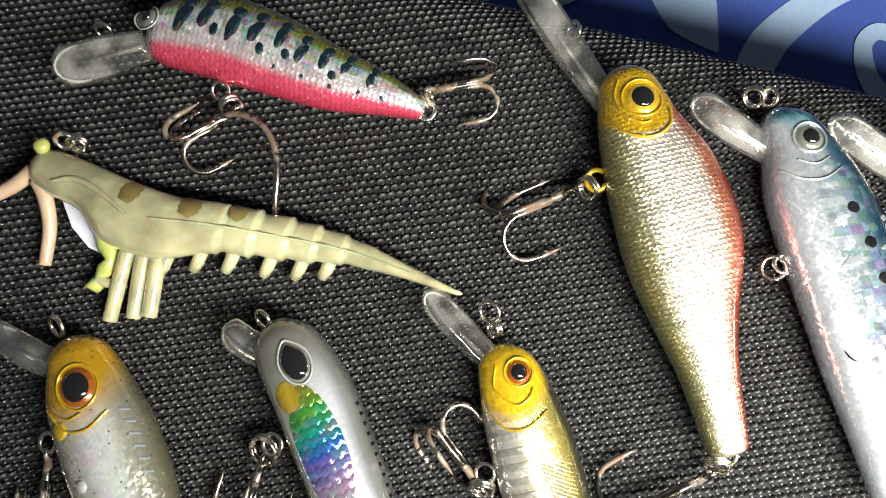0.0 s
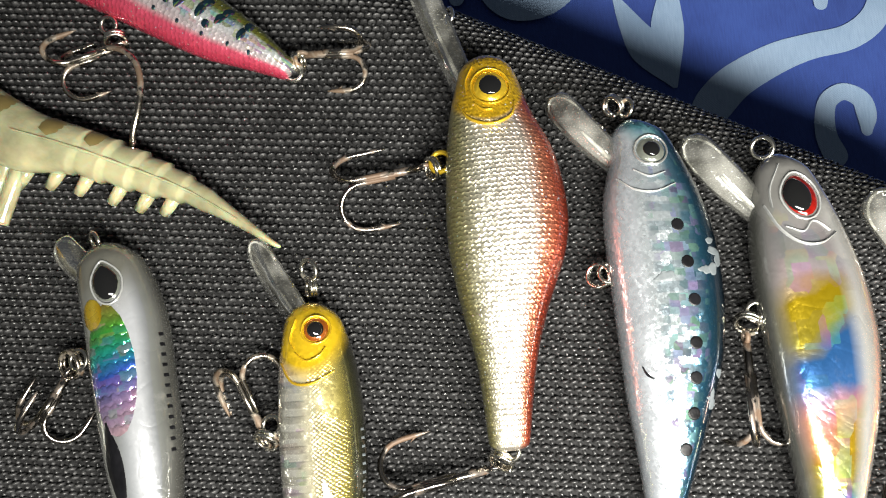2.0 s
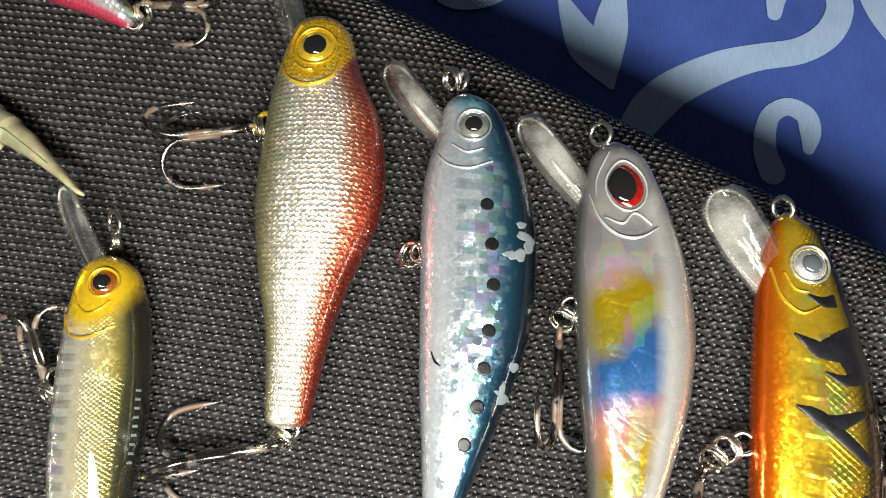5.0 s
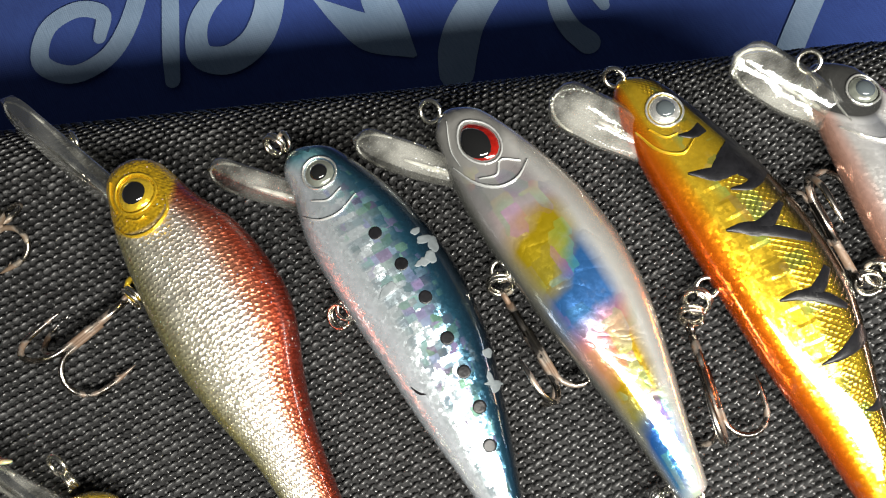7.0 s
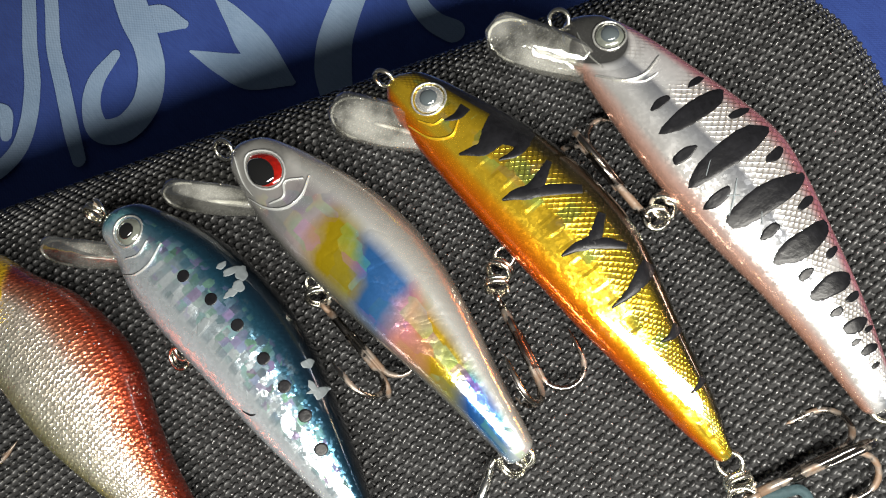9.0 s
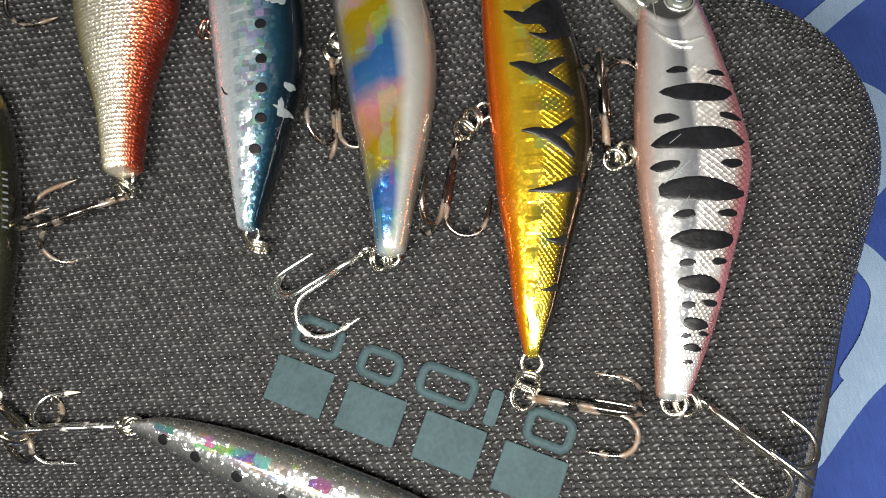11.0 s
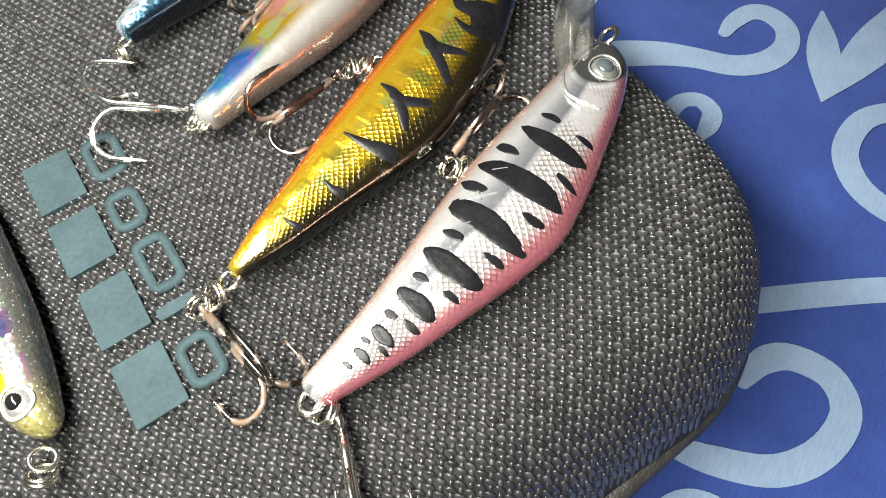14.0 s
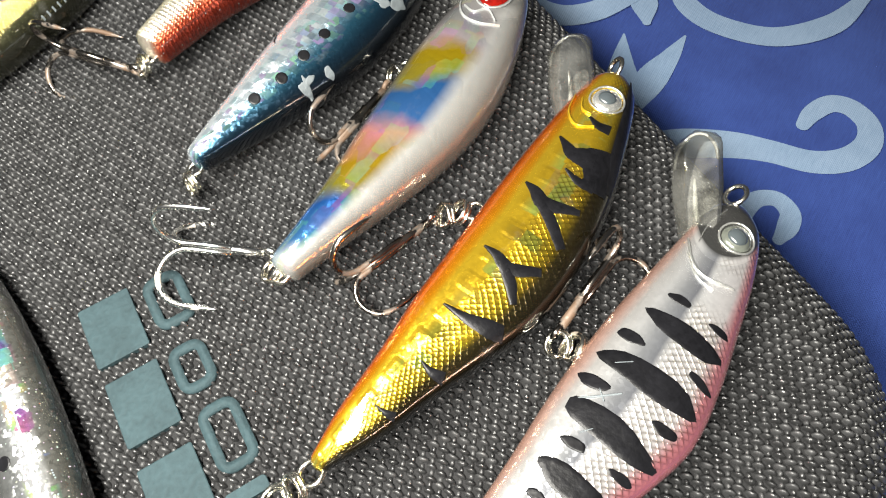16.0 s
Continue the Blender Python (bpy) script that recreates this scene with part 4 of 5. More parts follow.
        w = math.cos(radians(roll)) * flat - math.sin(radians(roll)) * up
        h = ax.cross(w)
        n, length = 16, (b - a).length
        verts, faces = [], []
        for i in range(n + 1):
            t = i / n
            half = width / 2 * (0.78 + 0.22 * min(1, t / 0.4)) * (math.sqrt(max(1 - ((t - 0.8) / 0.2) ** 2, 0.0)) if t > 0.8 else 1)
            half = max(half, 0.02)
            th = 0.19 - 0.1 * t
            bow = 0.04 * math.sin(math.pi * t)
            p = a + ax * (length * t) + h * bow
            for q, g in ((-1, 0), (-0.8, 1), (0, 1.1), (0.8, 1), (1, 0), (0.8, -1), (0, -0.7), (-0.8, -1)):
                verts.append(tuple(p + w * half * q + h * th * g * 0.5))
        for i in range(n):
            faces += [(8 * i + k, 8 * i + (k + 1) % 8, 8 * i + 8 + (k + 1) % 8, 8 * i + 8 + k) for k in range(8)]
        faces += [tuple(range(7, -1, -1)), tuple(8 * n + k for k in range(8))]
        ob = part("diving_lip", verts, faces, mat or CLEAR, self.root, "clear plastic diving lip")
        vv, ff = tube([tuple(a + ax * (length * t) + h * (0.04 * math.sin(math.pi * t) + 0.06)) for t in (0.05, 0.2, 0.38, 0.5)], 0.045, 8, taper=lambda t: 1 - 0.6 * t)
        part("lip_rib", vv, ff, mat or LIT_EDGE_PLASTIC, ob)
        # Milky arc added on the lip in place of its bright edge glint.
        rim = []
        for i in range(13):
            q = math.pi * i / 12
            rim.append(tuple(a + ax * (length * (0.66 + 0.3 * math.sin(q))) + w * (width * 0.42 * math.cos(q)) + h * 0.045))
        vv, ff = tube(rim, 0.022, 6)
        part("lip_edge_glint", vv, ff, mat or LIT_EDGE_PLASTIC, ob)
        return ob

    def ring(self, x, y, z, r=0.16, wire=0.032, tilt=70, turn=0.0, mat=None, name="split_ring", coils=2):
        """A split ring of two close coils, or a single wire eye."""
        c = self.local(x, y, z)
        m = pose(0, 0, 0, tilt, 0, turn).to_3x3()
        pts = [c + m @ Vector((r * math.cos(w), r * math.sin(w), 0)) for w in [2 * math.pi * k / 20 for k in range(20)]]
        if coils == 1:
            vv, ff = tube(pts, wire, 7, True)
        else:
            pts = [c + m @ Vector((r * math.cos(w), r * math.sin(w), wire * 1.9 * (w / (4 * math.pi) - 0.5) * 2)) for w in [4 * math.pi * k / 40 for k in range(41)]]
            vv, ff = tube(pts, wire, 7)
        return part(name, vv, ff, mat or STEEL, self.root)

    def treble(self, eye, end, z0=0.33, z1=0.4, bend=0.3, roll=90, mat=None, wire=0.042):
        """A treble hook from its eye to the bottom of its bends: shank and three barbed points."""
        mat = mat or DARK_STEEL
        a, b = self.local(*eye, z0), self.local(*end, z1)
        ax, length = (b - a).normalized(), (b - a).length
        side = Vector((-ax.y, ax.x, 0)).normalized()
        up = ax.cross(side)
        vv, ff = tube([tuple(a + ax * length * t) for t in (0.06, 0.3, 0.6, 0.82)], wire * 1.45, 8)
        hook = part("treble_hook", vv, ff, mat, self.root)
        vv, ff = tube([tuple(a + (ax * math.cos(w) + up * math.sin(w)) * 0.085) for w in [2 * math.pi * k / 14 for k in range(14)]], wire * 0.9, 6, True)
        part("hook_eye", vv, ff, mat, hook)
        for k in range(3):
            w = radians(roll + 120 * k)
            out = side * math.cos(w) + up * math.sin(w)
            path = [a + ax * length * t + out * wire * 1.1 for t in (0.35, 0.6, 0.75)]
            core = a + ax * (length - bend) + out * (bend + wire)
            path += [core + (ax * math.cos(q) + out * math.sin(q)) * bend for q in [radians(-80 + 17 * i) for i in range(11)]]
            path += [core + out * bend * 1.02 - ax * bend * t for t in (0.35, 0.75, 1.1, 1.35)]
            vv, ff = tube([tuple(p) for p in path], wire, 7, taper=lambda t: 1.0 if t < 0.86 else max(1 - (t - 0.86) / 0.145, 0.05))
            part("hook_point", vv, ff, mat, hook)
            barb = core + out * bend * 1.02 - ax * bend * 0.75
            vv, ff = tube([tuple(barb), tuple(barb + ax * 0.05 - out * 0.035), tuple(barb + ax * 0.1 - out * 0.075)], wire * 0.7, 5, taper=lambda t: 1 - 0.85 * t)
            part("barb", vv, ff, mat, hook)
        return hook


TROUT = Lure((-5.92, 4.89), (-2.12, 3.09), [(0, -0.1, 0.5), (0.05, -0.19, 0.75), (0.27, -0.24, 1.03), (0.5, -0.3, 0.9), (0.69, -0.32, 0.64), (0.85, -0.23, 0.45), (1, -0.16, 0.19)], 0.45, 0.46, "pink-bellied trout minnow lure with olive back on black case")
TROUT.body(TROUT_PAINT, 0.35)
for i, s in enumerate((0.15, 0.23, 0.33, 0.41, 0.5, 0.58, 0.66, 0.74, 0.83)):
    TROUT.spot(s, 0.58 + 0.05 * math.sin(i * 2.1), 0.1 - 0.005 * i, 0.26 - 0.019 * i, SPOT_BLUE, turn=-14 + 12 * math.sin(i * 3.3), point=0.3, rough=0.08)
    TROUT.spot(s + 0.012, 0.76 + 0.03 * math.cos(i * 1.7), 0.12 - 0.007 * i, 0.09, SPOT_BLUE, turn=25 * math.sin(i * 5.0), lift=0.014)
for i, s in enumerate((0.27, 0.44, 0.53, 0.7)):
    TROUT.spot(s, 0.42 + 0.03 * math.cos(i * 2.7), 0.06, 0.1 - 0.01 * i, SPOT_BLUE, turn=10 * i)
for i, s in enumerate((0.2, 0.3, 0.4, 0.47, 0.58, 0.68, 0.77, 0.88)):
    TROUT.spot(s, 0.88 + 0.04 * math.sin(i * 1.3), 0.05, 0.035, OLIVE_SPOT)
for s in (0.5, 0.6, 0.7, 0.8, 0.88):
    TROUT.spot(s, 0.25, 0.03, 0.035, SPOT_BLUE)
TROUT.eye(0.02, 0.62, 0.17, GREY_RING, 0.55, rim=WHITE_LINE)
TROUT.lip((-5.84, 4.86), (-7.26, 4.74), 0.62, 28)
TROUT.ring(-6.46, 5.24, 0.5, 0.13, 0.03, 60, coils=1, name="line_eye")
TROUT.ring(-4.92, 3.98, 0.42, 0.13, 0.032, 20, coils=1, name="belly_eye")
TROUT.ring(-4.82, 3.75, 0.36, 0.15, tilt=75, turn=40)
TROUT.treble((-4.75, 3.67), (-5.72, 3.3), bend=0.27, roll=100, mat=BROWN_STEEL)
TROUT.ring(-2.0, 3.05, 0.42, 0.14, 0.034, 15, coils=1, name="tail_eye")
TROUT.ring(-1.93, 3.22, 0.36, 0.13, tilt=75, turn=120)
TROUT.treble((-1.88, 3.37), (-0.9, 3.32), bend=0.26, roll=75, mat=BROWN_STEEL)

DIVER = Lure((0.87, 3.02), (1.0, -2.5), [(0, -0.3, 0.36), (0.07, -0.4, 0.5), (0.16, -0.53, 0.65), (0.28, -0.62, 0.94), (0.44, -0.67, 1.06), (0.54, -0.65, 0.98), (0.69, -0.51, 0.66), (0.81, -0.37, 0.46), (1, -0.28, 0.28)], 0.6, 0.61, "silver scaled deep diving lure with copper back and gold head")
DIVER.body(DIVER_PAINT, 0.3)
DIVER.eye(0.115, 0.52, 0.25, GOLD_RING, 0.66, rim=GOLD_LINE)
DIVER.stripe([(0.15, 0.1), (0.2, 0.24), (0.222, 0.45), (0.2, 0.68), (0.155, 0.8)], [0.02, 0.05, 0.06, 0.05, 0.02], GOLD_LINE, "gill_line", high=0.03)
DIVER.stripe([(0.16, 0.3), (0.18, 0.4), (0.182, 0.5)], [0.02, 0.04, 0.02], GOLD_LINE, "cheek_line", high=0.025)
DIVER.stripe([(0.05, 0.25), (0.09, 0.16), (0.13, 0.2)], [0.02, 0.035, 0.02], GOLD_LINE, "cheek_line", high=0.02)
DIVER.lip((0.64, 2.55), (-0.23, 4.89), 0.54, 40)
DIVER.ring(0.4, 3.76, 0.55, 0.13, 0.03, 60, coils=1, name="line_eye")
DIVER.ring(0.2, 1.48, 0.5, 0.15, 0.04, 20, coils=1, name="belly_eye", mat=GOLD_RING)
DIVER.ring(0.08, 1.42, 0.4, 0.16, tilt=70, turn=20)
DIVER.treble((-0.03, 1.47), (-1.35, 1.21), z1=0.43, bend=0.35, roll=100, mat=DARK_STEEL)
DIVER.ring(1.0, -2.62, 0.48, 0.14, 0.034, 25, coils=1, name="tail_eye")
DIVER.ring(0.89, -2.76, 0.38, 0.16, tilt=65, turn=60)
DIVER.treble((0.79, -2.85), (-0.68, -3.2), z1=0.43, bend=0.34, roll=80, mat=DARK_STEEL)

SARDINE = Lure((3.02, 1.97), (2.97, -3.66), [(0, -0.27, 0.2), (0.04, -0.33, 0.42), (0.1, -0.36, 0.6), (0.21, -0.5, 0.85), (0.33, -0.51, 1.0), (0.47, -0.46, 1.04), (0.6, -0.41, 0.96), (0.7, -0.37, 0.8), (0.82, -0.29, 0.56), (1, -0.19, 0.17)], 0.53, 0.54, "blue-backed sardine minnow lure with black dots and white belly")
SARDINE.body(SARDINE_PAINT, 0.3)
for s, v in ((0.3, 0.59), (0.39, 0.62), (0.48, 0.64), (0.58, 0.64), (0.66, 0.66), (0.74, 0.69), (0.82, 0.65)):
    SARDINE.spot(s, v, 0.085, 0.085, INK)
SARDINE.eye(0.105, 0.5, 0.2, GREY_RING, 0.62, rim=SILVER_RING)
for s0, v0, n, wide in ((0.38, 0.82, 6, 0.03), (0.69, 0.92, 4, 0.02), (0.4, 0.45, 3, 0.05)):
    for k in range(n):
        SARDINE.spot(s0 + random.gauss(0, wide), min(v0 + random.gauss(0, 0.05), 0.96), random.uniform(0.04, 0.12), random.uniform(0.025, 0.07), CHIP, "paint_chip", random.uniform(0, 180), 0.006 + 0.0012 * k, rough=0.1)
SARDINE.stripe([(0.63, 0.14), (0.65, 0.18), (0.66, 0.24)], [0.015, 0.035, 0.01], INK, "scratch", steps=6)
SARDINE.stripe([(0.17, 0.08), (0.205, 0.25), (0.215, 0.45), (0.195, 0.68)], [0.015, 0.035, 0.035, 0.015], WHITE_LINE, "gill_line", high=0.022)
SARDINE.stripe([(0.155, 0.25), (0.175, 0.42), (0.165, 0.6)], [0.015, 0.03, 0.015], WHITE_LINE, "cheek_line", high=0.02)
SARDINE.lip((2.78, 1.32), (1.84, 2.39), 0.5, 38)
SARDINE.ring(2.93, 2.14, 0.6, 0.13, 0.03, 60, coils=1, name="line_eye")
SARDINE.ring(2.77, 2.22, 0.5, 0.14, tilt=60, turn=30)
SARDINE.ring(2.51, -0.26, 0.5, 0.13, 0.034, 15, coils=1, name="belly_eye")
SARDINE.ring(2.39, -0.28, 0.42, 0.16, tilt=30, turn=10)
SARDINE.ring(2.95, -3.8, 0.44, 0.12, 0.032, 15, coils=1, name="tail_eye")
SARDINE.ring(2.97, -3.97, 0.32, 0.15, tilt=80, turn=70)

RAINBOW = Lure((4.99, 1.36), (5.05, -4.34), [(0, -0.22, 0.22), (0.04, -0.3, 0.4), (0.08, -0.35, 0.52), (0.18, -0.47, 0.74), (0.32, -0.5, 0.95), (0.45, -0.46, 1.02), (0.55, -0.42, 0.97), (0.63, -0.38, 0.88), (0.76, -0.3, 0.66), (0.88, -0.25, 0.43), (1, -0.23, 0.22)], 0.5, 0.51, "pearl minnow lure with rainbow bands and red eye")
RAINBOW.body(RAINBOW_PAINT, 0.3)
RAINBOW.eye(0.125, 0.5, 0.23, RED_RING, 0.8, 1.35, 8, WHITE_LINE, 0.3, offset=-0.05)
RAINBOW.stripe([(0.14, 0.08), (0.2, 0.2), (0.24, 0.36), (0.245, 0.56), (0.22, 0.76)], [0.02, 0.045, 0.05, 0.045, 0.02], WHITE_LINE, "gill_line", high=0.03)
RAINBOW.stripe([(0.2, 0.26), (0.215, 0.42), (0.19, 0.55), (0.215, 0.7)], [0.02, 0.04, 0.04, 0.02], WHITE_LINE, "cheek_line", high=0.025)
RAINBOW.stripe([(0.04, 0.3), (0.1, 0.14), (0.15, 0.16)], [0.02, 0.03, 0.02], WHITE_LINE, "cheek_line", high=0.02)
RAINBOW.lip((4.71, 0.5), (3.74, 1.67), 0.52, 36)
RAINBOW.ring(4.82, 1.45, 0.58, 0.15, 0.034, 40, turn=20, coils=1, name="line_eye")
RAINBOW.ring(4.5, -0.88, 0.48, 0.13, 0.034, 15, coils=1, name="belly_eye")
RAINBOW.ring(4.4, -1.02, 0.38, 0.16, tilt=60, turn=60)
RAINBOW.treble((4.37, -1.2), (4.35, -2.65), bend=0.3, roll=115, mat=DARK_STEEL)
RAINBOW.ring(5.02, -4.45, 0.44, 0.13, 0.034, 20, coils=1, name="tail_eye")
RAINBOW.ring(4.84, -4.42, 0.36, 0.17, tilt=40, turn=20)
RAINBOW.treble((4.64, -4.25), (3.37, -4.9), z1=0.45, bend=0.37, roll=100, mat=WHITE_WIRE)

TIGER = Lure((7.27, 0.49), (6.84, -6.0), [(0, -0.22, 0.14), (0.04, -0.3, 0.35), (0.08, -0.35, 0.48), (0.17, -0.39, 0.7), (0.29, -0.4, 0.95), (0.4, -0.39, 1.08), (0.5, -0.37, 1.12), (0.59, -0.35, 1.07), (0.67, -0.33, 0.92), (0.8, -0.25, 0.63), (0.92, -0.2, 0.38), (1, -0.12, 0.15)], 0.45, 0.46, "gold tiger minnow lure with orange belly and black forked bars")
TIGER.body(TIGER_PAINT, 0.3)
TIGER.eye(0.11, 0.55, 0.21, SILVER_RING, 0.62, rim=SILVER_RING, pupil_mat=GREY_PUPIL)
for pts, ws in (
    ([(0.375, 0.26), (0.385, 0.38), (0.4, 0.52), (0.375, 0.8)], [0.03, 0.14, 0.2, 0.08]),
    ([(0.395, 0.42), (0.42, 0.6), (0.46, 0.82)], [0.12, 0.15, 0.12]),
    ([(0.535, 0.3), (0.54, 0.44), (0.55, 0.59), (0.52, 0.8)], [0.03, 0.12, 0.17, 0.1]),
    ([(0.545, 0.5), (0.57, 0.66), (0.6, 0.8)], [0.12, 0.14, 0.08]),
    ([(0.67, 0.36), (0.67, 0.6), (0.66, 0.82), (0.65, 0.92)], [0.03, 0.12, 0.2, 0.16]),
    ([(0.245, 0.28), (0.26, 0.4), (0.27, 0.5), (0.26, 0.72)], [0.03, 0.13, 0.22, 0.4]),
    ([(0.23, 0.72), (0.27, 0.78), (0.32, 0.84)], [0.3, 0.4, 0.3]),
    ([(0.31, 0.5), (0.32, 0.66), (0.31, 0.8)], [0.03, 0.12, 0.2]),
    ([(0.17, 0.45), (0.18, 0.6), (0.175, 0.75)], [0.03, 0.12, 0.16]),
    ([(0.775, 0.6), (0.78, 0.76), (0.775, 0.92)], [0.02, 0.09, 0.14]),
    ([(0.88, 0.58), (0.88, 0.76), (0.875, 0.92)], [0.02, 0.06, 0.1]),
):
    TIGER.stripe(pts, [1.12 * w for w in ws], INK)
TIGER.stripe([(0.12, 0.08), (0.175, 0.18), (0.205, 0.36), (0.19, 0.56)], [0.02, 0.04, 0.045, 0.02], GOLD_LINE, "gill_line", high=0.03)
TIGER.stripe([(0.13, 0.22), (0.16, 0.32), (0.165, 0.46)], [0.02, 0.035, 0.02], GOLD_LINE, "cheek_line", high=0.025)
TIGER.stripe([(0.02, 0.92), (0.1, 0.88), (0.2, 0.9), (0.3, 0.93)], [0.03, 0.1, 0.16, 0.1], INK, "painted_bar")
TIGER.lip((7.02, -0.47), (6.29, 0.77), 0.68, 25)
TIGER.ring(7.15, 0.54, 0.55, 0.14, 0.034, 60, turn=30, coils=1, name="line_eye")
TIGER.ring(6.62, -2.43, 0.45, 0.13, 0.034, 15, coils=1, name="belly_eye")
TIGER.ring(6.44, -2.51, 0.38, 0.16, tilt=50, turn=20)
TIGER.ring(6.28, -2.63, 0.34, 0.15, tilt=60, turn=50)
TIGER.treble((6.18, -2.75), (5.76, -4.14), bend=0.3, roll=110, mat=DARK_STEEL)
TIGER.ring(6.82, -6.18, 0.42, 0.15, 0.036, 20, coils=1, name="tail_eye")
TIGER.ring(6.74, -6.42, 0.36, 0.16, tilt=55, turn=70)
TIGER.ring(6.64, -6.62, 0.3, 0.17, tilt=25, turn=10)
TIGER.treble((6.74, -6.64), (8.16, -7.04), bend=0.29, roll=80, mat=DARK_STEEL)

YAMAME = Lure((9.49, -0.7), (8.6, -6.79), [(0, -0.2, 0.16), (0.05, -0.3, 0.42), (0.14, -0.34, 0.66), (0.24, -0.38, 0.84), (0.37, -0.42, 1.05), (0.48, -0.41, 1.15), (0.58, -0.37, 1.05), (0.7, -0.29, 0.85), (0.84, -0.23, 0.6), (1, -0.22, 0.23)], 0.45, 0.46, "silver minnow lure with black oval bars and pink back")
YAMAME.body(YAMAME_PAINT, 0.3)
for s, v, rx, ry in ((0.34, 0.57, 0.13, 0.44), (0.45, 0.52, 0.16, 0.55), (0.565, 0.52, 0.16, 0.52), (0.675, 0.58, 0.14, 0.38), (0.77, 0.6, 0.115, 0.26), (0.855, 0.62, 0.08, 0.15), (0.905, 0.66, 0.05, 0.11),
                     (0.285, 0.4, 0.055, 0.13), (0.29, 0.8, 0.045, 0.12), (0.4, 0.25, 0.07, 0.15), (0.395, 0.82, 0.05, 0.15), (0.51, 0.22, 0.075, 0.17), (0.505, 0.78, 0.06, 0.14), (0.62, 0.38, 0.06, 0.13), (0.615, 0.8, 0.05, 0.13),
                     (0.725, 0.42, 0.05, 0.1), (0.72, 0.8, 0.045, 0.1), (0.815, 0.48, 0.045, 0.08), (0.81, 0.78, 0.045, 0.1), (0.88, 0.5, 0.03, 0.06), (0.875, 0.8, 0.03, 0.07), (0.935, 0.64, 0.025, 0.06)):
    YAMAME.spot(s, v, rx * 1.05, ry * 1.1, INK, "painted_bar", turn=random.uniform(-9, 9), rough=0.06)
YAMAME.eye(0.1, 0.6, 0.19, GREY_RING, 0.66, rim=SILVER_RING, pupil_mat=GREY_PUPIL)
YAMAME.stripe([(0.15, 0.1), (0.2, 0.3), (0.215, 0.5), (0.2, 0.78)], [0.024, 0.048, 0.048, 0.024], SILVER_RING, "gill_line", high=0.025)
YAMAME.stripe([(0.185, 0.2), (0.225, 0.42), (0.23, 0.6)], [0.018, 0.03, 0.018], SILVER_RING, "gill_line", high=0.02)
YAMAME.stripe([(0.05, 0.3), (0.1, 0.2), (0.15, 0.22)], [0.012, 0.021, 0.012], SILVER_RING, "cheek_line", high=0.02)
for pts in ([(0.5, 0.42), (0.53, 0.3), (0.55, 0.2)], [(0.53, 0.36), (0.515, 0.28)], [(0.58, 0.42), (0.6, 0.36)], [(0.44, 0.36), (0.46, 0.26)]):
    YAMAME.stripe(pts, [0.012] + [0.028] * (len(pts) - 2) + [0.012], CHIP, "scratch", 0.016, 6)
YAMAME.lip((9.21, -1.38), (8.58, -0.06), 0.68, 38, zb=0.55, zt=0.7)
YAMAME.ring(9.37, -0.65, 0.6, 0.14, 0.034, 40, turn=20, coils=1, name="line_eye")
YAMAME.ring(8.75, -3.37, 0.45, 0.13, 0.034, 15, coils=1, name="belly_eye")
YAMAME.ring(8.57, -3.39, 0.38, 0.16, tilt=50, turn=20)
YAMAME.ring(8.4, -3.43, 0.32, 0.15, tilt=40, turn=50)
YAMAME.treble((8.31, -3.31), (8.45, -1.91), bend=0.29, roll=80, mat=DARK_STEEL)
YAMAME.ring(8.6, -6.92, 0.42, 0.16, 0.036, 20, coils=1, name="tail_eye")
YAMAME.ring(8.78, -6.94, 0.36, 0.16, tilt=45, turn=15)
YAMAME.treble((8.99, -6.95), (10.04, -8.05), bend=0.3, roll=95, mat=STEEL)

SMALL_GOLD = Lure((-1.75, -0.52), (-1.23, -5.55), [(0, -0.28, 0.32), (0.08, -0.38, 0.48), (0.2, -0.5, 0.6), (0.4, -0.57, 0.62), (0.6, -0.55, 0.5), (0.8, -0.35, 0.3), (1, -0.15, 0.1)], 0.48, 0.49, "small gold and silver minnow lure with scaled sides")
SMALL_GOLD.body(SMALL_GOLD_PAINT, 0.3)
SMALL_GOLD.eye(0.085, 0.62, 0.17, ORANGE_RING, 0.68, rim=GOLD_LINE)
for i in range(9):
    SMALL_GOLD.stripe([(0.36 + 0.022 * i, 0.965), (0.36 + 0.022 * i, 0.99)], [0.035, 0.035], CHIP, "lettering_bar", steps=3)
SMALL_GOLD.stripe([(0.16, 0.08), (0.215, 0.25), (0.225, 0.5), (0.2, 0.78)], [0.02, 0.05, 0.05, 0.02], GOLD_LINE, "gill_line", high=0.03)
SMALL_GOLD.stripe([(0.14, 0.3), (0.165, 0.45), (0.155, 0.62), (0.135, 0.72)], [0.02, 0.04, 0.04, 0.02], GOLD_LINE, "cheek_line", high=0.025)
SMALL_GOLD.stripe([(0.05, 0.3), (0.1, 0.2), (0.13, 0.28)], [0.02, 0.035, 0.02], GOLD_LINE, "cheek_line", high=0.02)
SMALL_GOLD.lip((-1.81, -0.78), (-2.55, 0.43), 0.5, 35)
SMALL_GOLD.ring(-1.73, -0.05, 0.52, 0.15, 0.034, 40, turn=20, coils=1, name="line_eye")
SMALL_GOLD.ring(-1.71, -0.28, 0.45, 0.12, tilt=70)
SMALL_GOLD.ring(-2.26, -2.19, 0.42, 0.13, 0.034, 15, coils=1, name="belly_eye")
SMALL_GOLD.ring(-2.35, -2.39, 0.36, 0.16, tilt=60, turn=60)
SMALL_GOLD.treble((-2.35, -2.39), (-2.83, -1.38), bend=0.27, roll=75, mat=BROWN_STEEL)
